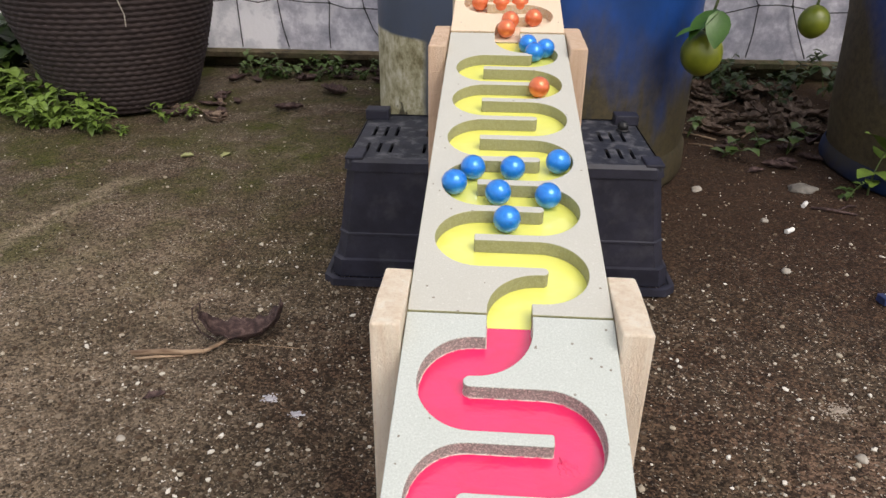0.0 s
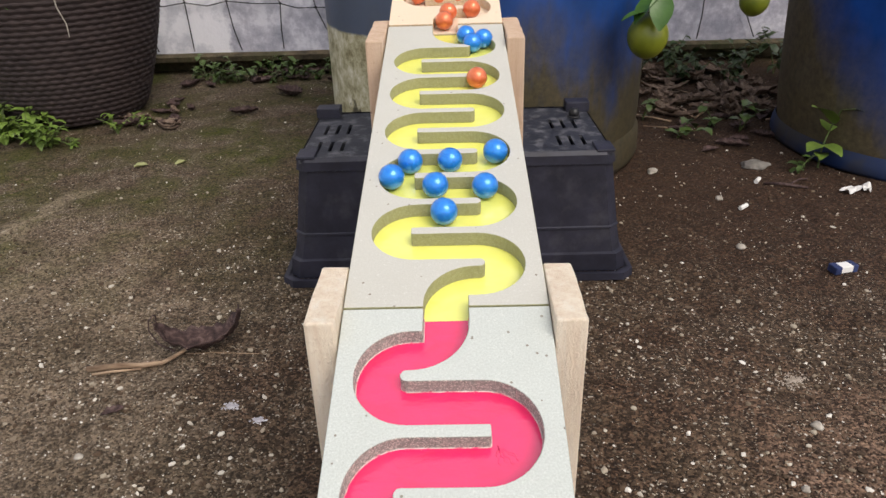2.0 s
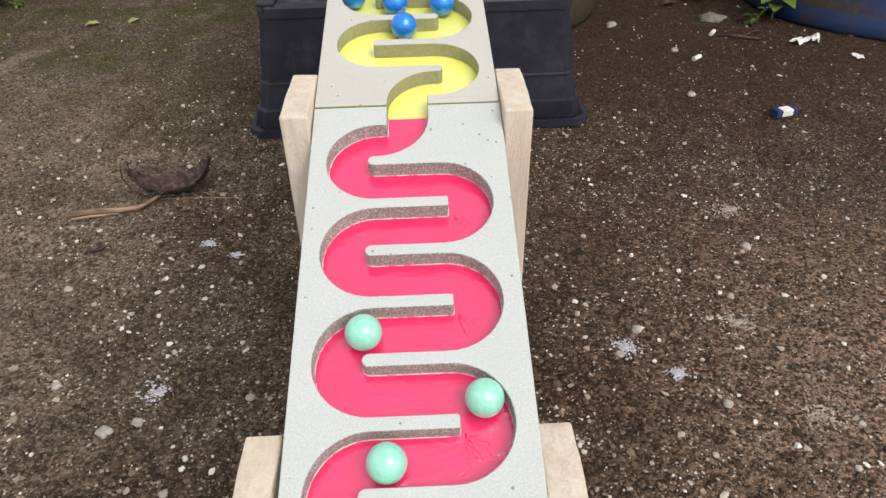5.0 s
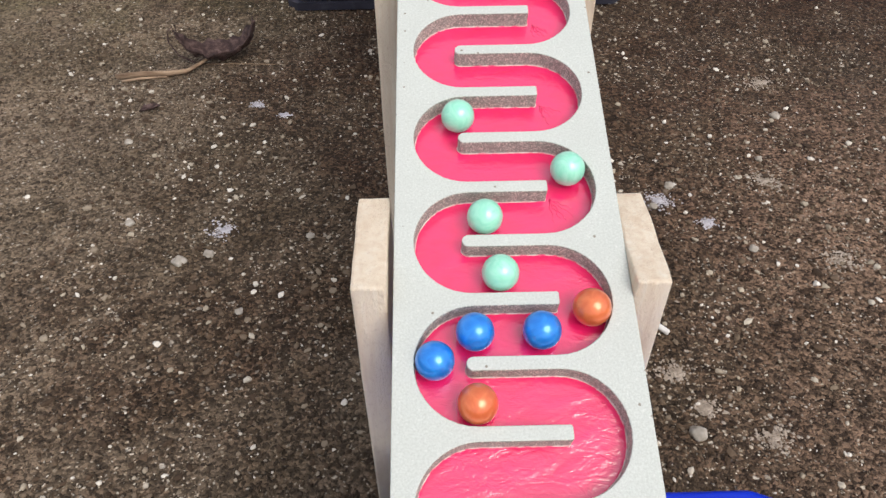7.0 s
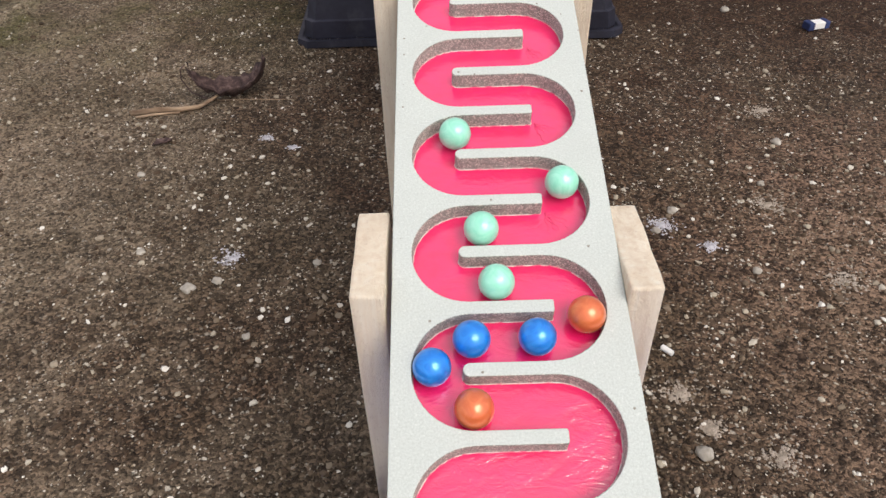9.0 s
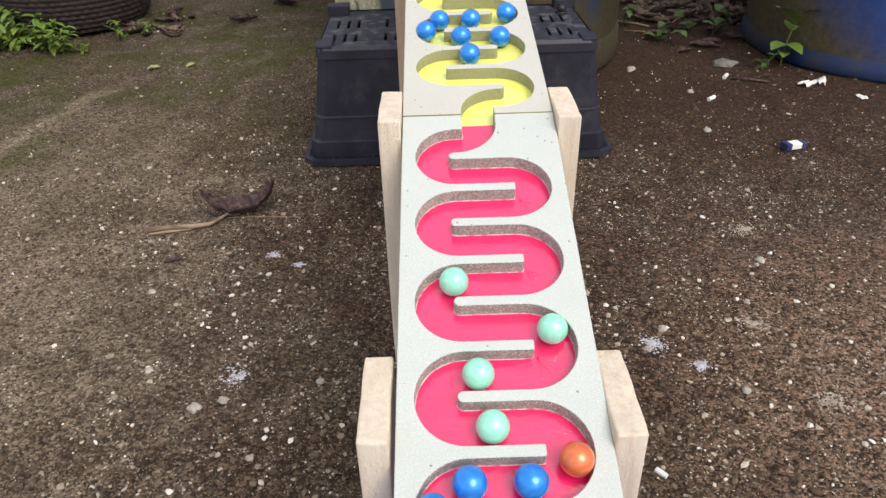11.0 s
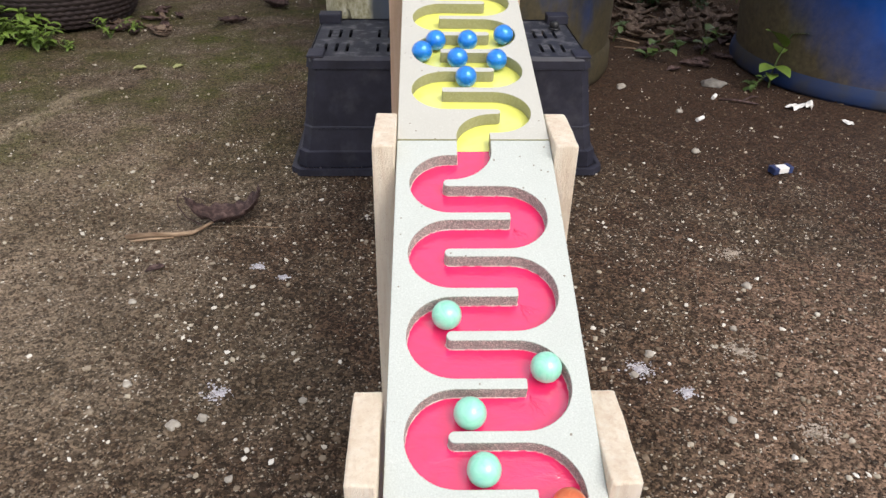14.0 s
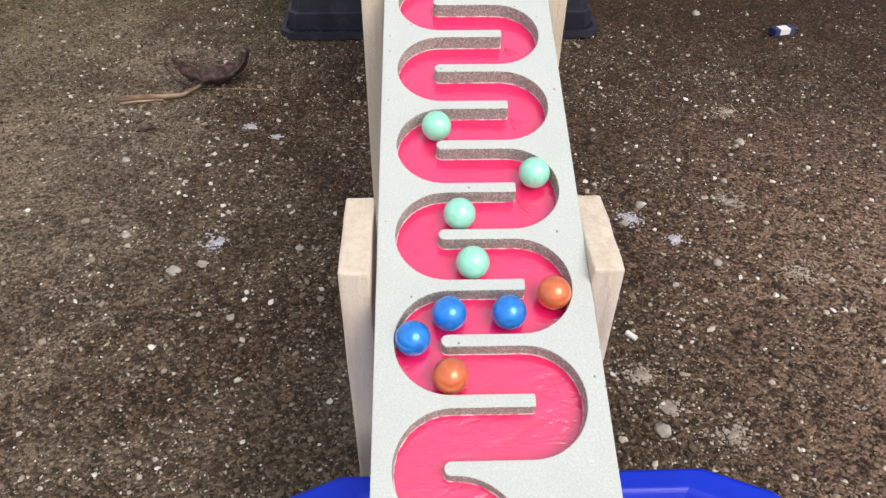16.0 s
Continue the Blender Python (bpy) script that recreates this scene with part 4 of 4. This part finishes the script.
GREEN = "bright green leafy weed sprouting from the earth"
for k, (x, y, s, n) in enumerate(((-0.97, 1.165, 0.11, 55), (-1.05, 1.20, 0.13, 55), (-0.90, 1.14, 0.10, 45), (-0.85, 1.12, 0.075, 35), (-1.14, 1.25, 0.16, 55), (-0.75, 1.22, 0.06, 20), (-0.71, 1.27, 0.05, 20), (-0.93, 1.20, 0.10, 40), (-1.01, 1.15, 0.10, 45), (-0.81, 1.13, 0.05, 20))):
    weed(x, y, s, n, 20 + k, GREEN + " beside the planter", material=LEAF, fine=0.75, height=0.8, broad=0.25)
for k, (x, y, sz) in enumerate(((-1.27, 1.40, 0.26), (-1.36, 1.50, 0.32), (-1.22, 1.30, 0.20), (-1.45, 1.42, 0.34))):
    weed(x, y, sz, 50, 400 + k, "dark green broad-leaved shrub beside the planter", 0.42, 1.1, DARK_LEAF, 0.7)
for k in range(24):
    rng = random.Random(60 + k)
    weed(-0.72 + 0.0235 * k + rng.uniform(-0.02, 0.02), 1.70 + rng.uniform(-0.06, 0.04), rng.uniform(0.045, 0.08), rng.randint(10, 20), 80 + k, GREEN + " along the footing", fine=0.75, material=MID_LEAF)
for k in range(13):
    rng = random.Random(160 + k)
    weed(0.47 + 0.035 * k + rng.uniform(-0.02, 0.02), 1.60 + rng.uniform(-0.12, 0.12), rng.uniform(0.08, 0.13), rng.randint(16, 28), 180 + k, "dark green leafy weed against the footing", fine=0.6)
for k, (x, y, s, n) in enumerate(((0.462, 1.10, 0.075, 10), (0.60, 1.13, 0.075, 12), (0.56, 1.17, 0.06, 10), (0.615, 0.885, 0.05, 8), (0.42, 1.22, 0.06, 10))):
    weed(x, y, s, n, 240 + k, "small broad-leaved green weed by the drums", 0.42, 1.1, MID_LEAF)


def tall_weed(x, y):
    """One upright stem with a few large soft leaves."""
    t = thing("weed", pose(x, y, relief(x, y) - 0.001), "upright green weed with large soft leaves beside the drum", "weed", "weeds in the yard")
    pts = bezier((0, 0, 0), (-0.004, 0, 0.04), (0.004, 0, 0.075), (0.018, -0.002, 0.108), 8)
    stem = part("stem", tube(pts, 0.0019, 6, 0.6), STEM, t)
    for base, head, pitch, length, width, droop in ((pts[6], 3.5, 0.85, 0.070, 0.024, 0.7), (pts[8], 5.9, 0.20, 0.088, 0.034, 2.0), (pts[3], 3.7, 0.25, 0.046, 0.018, 0.8), (pts[3], 5.2, 0.1, 0.042, 0.018, 0.9), (pts[2], 4.3, 0.2, 0.034, 0.014, 0.7), (pts[5], 1.2, 0.5, 0.046, 0.018, 0.9)):
        bm = bmesh.new()
        leaf_into(bm, base, head, pitch, length, width, 0.22, droop, 0.12)
        part("leaf", bm, LEAF, stem, smooth=True)


tall_weed(0.662, 0.912)


# ---- litter on the ground ----
def dry_leaf(x, y, turn, length, width, curl, label="curled dry brown leaf on the ground"):
    bm = bmesh.new()
    n, rows = 22, []
    for i in range(n + 1):
        t = i / n
        a = (t - 0.5) * curl
        w = width * math.sin(math.pi * (0.06 + 0.88 * t)) ** 0.7 * (1 + 0.35 * noise.noise(Vector((t * 11, x * 40, y * 30))))
        cx = length * (math.sin(a) / curl if curl else t - 0.5)
        cz = length * (1 - math.cos(a)) / curl if curl else 0
        row = []
        for s in (-1, -0.6, -0.3, 0, 0.3, 0.6, 1):
            j = noise.noise_vector(Vector((t * length * 140, s * width * 110, x * 50))) * width * 0.28
            row.append(bm.verts.new((cx + j.x, s * w + j.y, max(0.0004, cz + abs(s) ** 1.5 * w * 0.8 + j.z + width * 0.12))))
        rows.append(row)
    for r, q in zip(rows, rows[1:]):
        for k in range(6):
            bm.faces.new((r[k], r[k + 1], q[k + 1], q[k]))
    ob = solid("dry_leaf", bm, DRY, label, "leaf", "fallen leaves", m=pose(x, y, relief(x, y) + 0.0005, 0, 0, turn), smooth=True)
    s = ob.modifiers.new("blade", "SOLIDIFY")
    s.thickness = 0.0008
    return ob


dry_leaf(-0.286, 0.372, 16, 0.138, 0.0175, 3.0)


def stick(points, r, label, name="twig", material=None):
    pts = [(x, y, z + relief(x, y) + r * 0.8) for x, y, z in points]
    bm = tube(pts, r, 7, 0.6)
    for v in bm.verts:
        v.co += noise.noise_vector(v.co * 150) * r * 0.5
    return solid(name, bm, material or TWIG, label, "twig", "twigs", smooth=True)


stick([(-0.404, 0.335, 0), (-0.37, 0.338, 0.001), (-0.345, 0.340, 0.001), (-0.322, 0.344, 0.001)], 0.0042, "broken dry brown twig lying beside a leaf")
stick([(-0.396, 0.328, 0), (-0.375, 0.331, 0.001), (-0.345, 0.336, 0.001)], 0.0018, "thin split strip of dry twig")
stick([(-0.325, 0.343, 0.001), (-0.312, 0.350, 0.004), (-0.300, 0.360, 0.007)], 0.0028, "small forked dry twig end")
stick([(-0.305, 0.362, 0), (-0.27, 0.365, 0.0), (-0.22, 0.362, 0)], 0.0007, "thin dry grass stalk on the ground")
stick([(-0.318, 0.366, 0.002), (-0.338, 0.373, 0.010), (-0.348, 0.378, 0.024), (-0.347, 0.380, 0.036), (-0.340, 0.381, 0.043)], 0.0011, "thin curled stalk of a dry leaf", material=DRY)
dry_leaf(-0.345, 0.262, 30, 0.022, 0.006, 0.6, "small reddish dry leaf scrap")
dry_leaf(-0.423, 1.516, -40, 0.10, 0.022, 0.9)
dry_leaf(-0.498, 1.346, 10, 0.07, 0.016, 0.8)
rng = random.Random(33)
for k in range(12):
    dry_leaf(-0.72 + rng.uniform(-0.06, 0.09), 1.34 + rng.uniform(-0.1, 0.18), rng.uniform(0, 180), rng.uniform(0.04, 0.08), rng.uniform(0.008, 0.016), rng.uniform(0.5, 1.5))
for k in range(60):
    dry_leaf(0.64 + rng.uniform(-0.17, 0.15), 1.42 + rng.uniform(-0.18, 0.24), rng.uniform(0, 180), rng.uniform(0.06, 0.13), rng.uniform(0.009, 0.021), rng.uniform(0.6, 2.0), "brown dead leaf in the litter between the drums").data.materials[0] = LITTER
for k in range(34):
    dry_leaf(-0.45 + rng.uniform(-0.28, 0.28), 1.71 + rng.uniform(-0.09, 0.08), rng.uniform(0, 180), rng.uniform(0.05, 0.10), rng.uniform(0.008, 0.018), rng.uniform(0.6, 1.8), "brown dead leaf drifted against the footing")
for k in range(8):
    dry_leaf(-0.74 + rng.uniform(-0.05, 0.13), 1.27 + rng.uniform(-0.05, 0.10), rng.uniform(0, 180), rng.uniform(0.04, 0.08), rng.uniform(0.008, 0.016), rng.uniform(0.5, 1.5)).data.materials[0] = LITTER
for k in range(14):
    dry_leaf(0.57 + rng.uniform(-0.2, 0.22), 1.12 + rng.uniform(-0.12, 0.14), rng.uniform(0, 180), rng.uniform(0.03, 0.07), rng.uniform(0.006, 0.014), rng.uniform(0.3, 1.2))
for k in range(22):
    x, y, a = 0.60 + rng.uniform(-0.2, 0.2), 1.22 + rng.uniform(-0.12, 0.25), rng.uniform(0, 3.1)
    ln = rng.uniform(0.05, 0.12)
    stick([(x, y, 0), (x + ln * 0.5 * math.cos(a), y + ln * 0.5 * math.sin(a), 0.003), (x + ln * math.cos(a), y + ln * math.sin(a), 0.001)], 0.0022, "thin dry twig in the litter")


stick([(0.535, 0.838, 0), (0.56, 0.825, 0.003), (0.60, 0.812, 0.001)], 0.0028, "dark dry twig beside a cigarette end", material=DRY)
stick([(0.575, 0.83, 0), (0.60, 0.845, 0.004), (0.615, 0.85, 0.001)], 0.0020, "dark dry twig beside a cigarette end", material=DRY)


def pebble(x, y, r, seed, flat=0.65, material=None, label="pale rounded pebble on the ground", stretch=1.0):
    bm = bmesh.new()
    bmesh.ops.create_icosphere(bm, subdivisions=3, radius=1)
    for v in bm.verts:
        k = 1 + 0.38 * noise.noise(v.co * 1.2 + Vector((seed * 3.1, 0, 0))) + 0.10 * noise.noise(v.co * 3.5 + Vector((seed * 1.7, 0, 0)))
        v.co = Vector((v.co.x * r * k * stretch, v.co.y * r * k, v.co.z * r * k * flat))
    return solid("pebble", bm, material or STONE, label, "pebble", "pebbles", m=pose(x, y, relief(x, y) + r * flat * 0.45, 0, 0, seed * 47 % 180), smooth=True)


for k, (x, y, r) in enumerate(((-0.2518, 0.0182, 0.0058), (0.1474, -0.1629, 0.0058), (0.176, 0.081, 0.004), (0.347, 0.230, 0.0055), (0.200, 0.113, 0.0048), (-0.228, 0.026, 0.0042), (-0.142, 0.048, 0.004), (-0.31, 0.07, 0.004), (-0.19, -0.04, 0.0035), (0.25, 0.02, 0.004), (0.30, 0.15, 0.0038), (-0.35, 0.2, 0.004))):
    pebble(x, y, r, k + 1)
pebble(0.553, 0.923, 0.020, 31, 0.28, GREY_STONE, "flat grey stone half sunk in the earth", 1.3)
pebble(0.362, 0.903, 0.009, 32, 0.5, None, "pale tan stone beside the drum", 1.5)
pebble(0.44, 0.78, 0.006, 34)
pebble(0.41, 0.60, 0.006, 35, 0.7)
dry_leaf(-0.604, 0.985, 20, 0.024, 0.007, 0.25, "small yellowed fallen leaf").data.materials[0] = PALE_LEAF
dry_leaf(-0.532, 1.004, 60, 0.026, 0.006, 0.25, "small yellowed fallen leaf").data.materials[0] = PALE_LEAF


def cigarette_end(x, y, turn, length=0.020, r=0.0037):
    t = thing("cigarette_end", pose(x, y, relief(x, y) + r * 0.97, 0, 0, turn), "white cigarette end dropped on the earth", "cigarette end", "litter")
    bm = bmesh.new()
    bmesh.ops.create_cone(bm, segments=16, radius1=r, radius2=r * 0.95, depth=length, cap_ends=True, matrix=pose(0, 0, 0, 0, 90, 0))
    bmesh.ops.bevel(bm, geom=[e for e in bm.edges if len(e.link_faces) == 2 and any(len(f.verts) > 4 for f in e.link_faces)], offset=0.0006, segments=2, affect="EDGES")
    part("paper", bm, PAPER, t)


cigarette_end(0.4652, 0.7407, 40)
cigarette_end(0.5281, 0.8468, 55)
cigarette_end(0.1465, -0.0700, -48, 0.0105, 0.0025)


def lighter(x, y, turn):
    t = thing("eraser", pose(x, y, relief(x, y), 0, 0, turn), "small white block in a navy sleeve", "eraser", "litter")
    part("sleeve", box(-0.017, -0.0075, -0.008, 0.008, 0.0005, 0.011, 0.0015), NAVY, t, "navy sleeve")
    part("block", box(-0.0077, 0.0102, -0.0072, 0.0072, 0.001, 0.0104, 0.0015), PAPER, t, "white block")
    part("end_cap", box(0.0098, 0.017, -0.008, 0.008, 0.0005, 0.011, 0.0015), NAVY, t, "navy end")


lighter(0.5156, 0.5264, 14)


def paper_scrap(x, y, w, d, seed):
    bm = bmesh.new()
    n = 5
    vs = [[bm.verts.new((w * (i / n - 0.5) + 0.12 * w * noise.noise(Vector((i, j, seed))), d * (j / n - 0.5) + 0.12 * d * noise.noise(Vector((j, i, seed + 5))), 0.004 + 0.45 * w * abs(noise.noise(Vector((i * 0.28, j * 0.28, seed + 9)))))) for j in range(n + 1)] for i in range(n + 1)]
    for i in range(n):
        for j in range(n):
            bm.faces.new((vs[i][j], vs[i + 1][j], vs[i + 1][j + 1], vs[i][j + 1]))
    ob = solid("paper_scrap", bm, PAPER, "crumpled white paper scrap on the earth", "paper", "litter", m=pose(x, y, relief(x, y) - 0.002, 0, 0, seed * 31))
    s = ob.modifiers.new("sheet", "SOLIDIFY")
    s.thickness = 0.0008


paper_scrap(0.663, 0.797, 0.034, 0.020, 1)
paper_scrap(0.69, 0.80, 0.030, 0.012, 2)
paper_scrap(0.724, 0.722, 0.018, 0.012, 3)


def splash(x, y, r, seed, material=None, name="paint_splash", label="dried pale whitewash splash on the ground", category="paint splash"):
    """Dried drops of whitewash, or crumbled mortar: many thin flecks."""
    rng = random.Random(seed)
    verts, faces = [], []
    for k in range(240):
        a, d = rng.uniform(0, 6.3), r * abs(rng.gauss(0, 0.50))
        cx, cy, s = math.cos(a) * d * 1.2, math.sin(a) * d, rng.uniform(0.0004, 0.0016)
        z = relief(x + cx, y + cy) - relief(x, y) + 0.0006
        b = len(verts)
        verts.append((cx, cy, z + 0.0005))
        for q in range(7):
            w = s * rng.uniform(0.6, 1.3)
            verts.append((cx + w * math.cos(q * 0.898), cy + w * math.sin(q * 0.898), z - 0.0006))
        faces += [(b, b + 1 + q, b + 1 + (q + 1) % 7) for q in range(7)]
    me = bpy.data.meshes.new(name)
    me.from_pydata(verts, [], faces)
    me.materials.append(material or SPLASH)
    ob = new(name, me)
    ob.matrix_world = pose(x, y, relief(x, y))
    tagged(ob, label, category, "flecks on the ground")


for k, (x, y, r) in enumerate(((-0.2225, 0.0588, 0.011), (0.2208, 0.0588, 0.008), (0.185, 0.092, 0.014), (-0.2267, 0.2723, 0.006), (-0.194, 0.252, 0.005))):
    splash(x, y, r, 300 + k)
for k, (x, y, r) in enumerate(((0.145, -0.109, 0.017), (0.200, -0.165, 0.015), (0.294, 0.116, 0.022), (0.322, 0.006, 0.020), (0.354, 0.301, 0.018), (0.16, -0.14, 0.010))):
    splash(x, y, r, 340 + k, DUST, "mortar_crumbs", "pale crumbled mortar dust on the earth", "mortar crumbs")


def grit(count, seed):
    """Loose sand and gravel, all in one."""
    rng = random.Random(seed)
    base = bmesh.new()
    bmesh.ops.create_icosphere(base, subdivisions=1, radius=1)
    shape = [tuple(v.co) for v in base.verts]
    tris = [tuple(v.index for v in f.verts) for f in base.faces]
    base.free()
    verts, faces = [], []
    while count:
        x, y = rng.uniform(-1.1, 1.1), rng.uniform(-0.5, 1.6)
        near = math.exp(-((x * x * 0.7 + (y - 0.10) ** 2) / 0.26))
        patch = min(1.0, max(0.18, 0.55 + 1.1 * noise.noise(Vector((x * 6.0, y * 6.0, 3.0)))))
        if rng.random() > 0.04 + 0.95 * near * patch * (0.75 if x > 0 else 0.85):
            continue
        count -= 1
        r = min(0.0027, 0.00066 * rng.paretovariate(2.0))
        b = len(verts)
        z = relief(x, y) + r * 0.25
        sx, sy, sz = (r * rng.uniform(0.65, 1.3) for _ in range(3))
        c, s = math.cos(rng.uniform(0, 6.3)), math.sin(rng.uniform(0, 6.3))
        for p in shape:
            k = rng.uniform(0.62, 1.3)
            px, py = p[0] * sx * k, p[1] * sy * k
            verts.append((x + px * c - py * s, y + px * s + py * c, z + p[2] * sz * k * 0.8))
        faces += [tuple(b + i for i in f) for f in tris]
    me = bpy.data.meshes.new("gravel")
    me.from_pydata(verts, [], faces)
    me.materials.append(GRIT)
    tagged(new("gravel", me), "loose pale sand grains and gravel scattered on the earth", "gravel", kind="stuff")


grit(46000, 5)
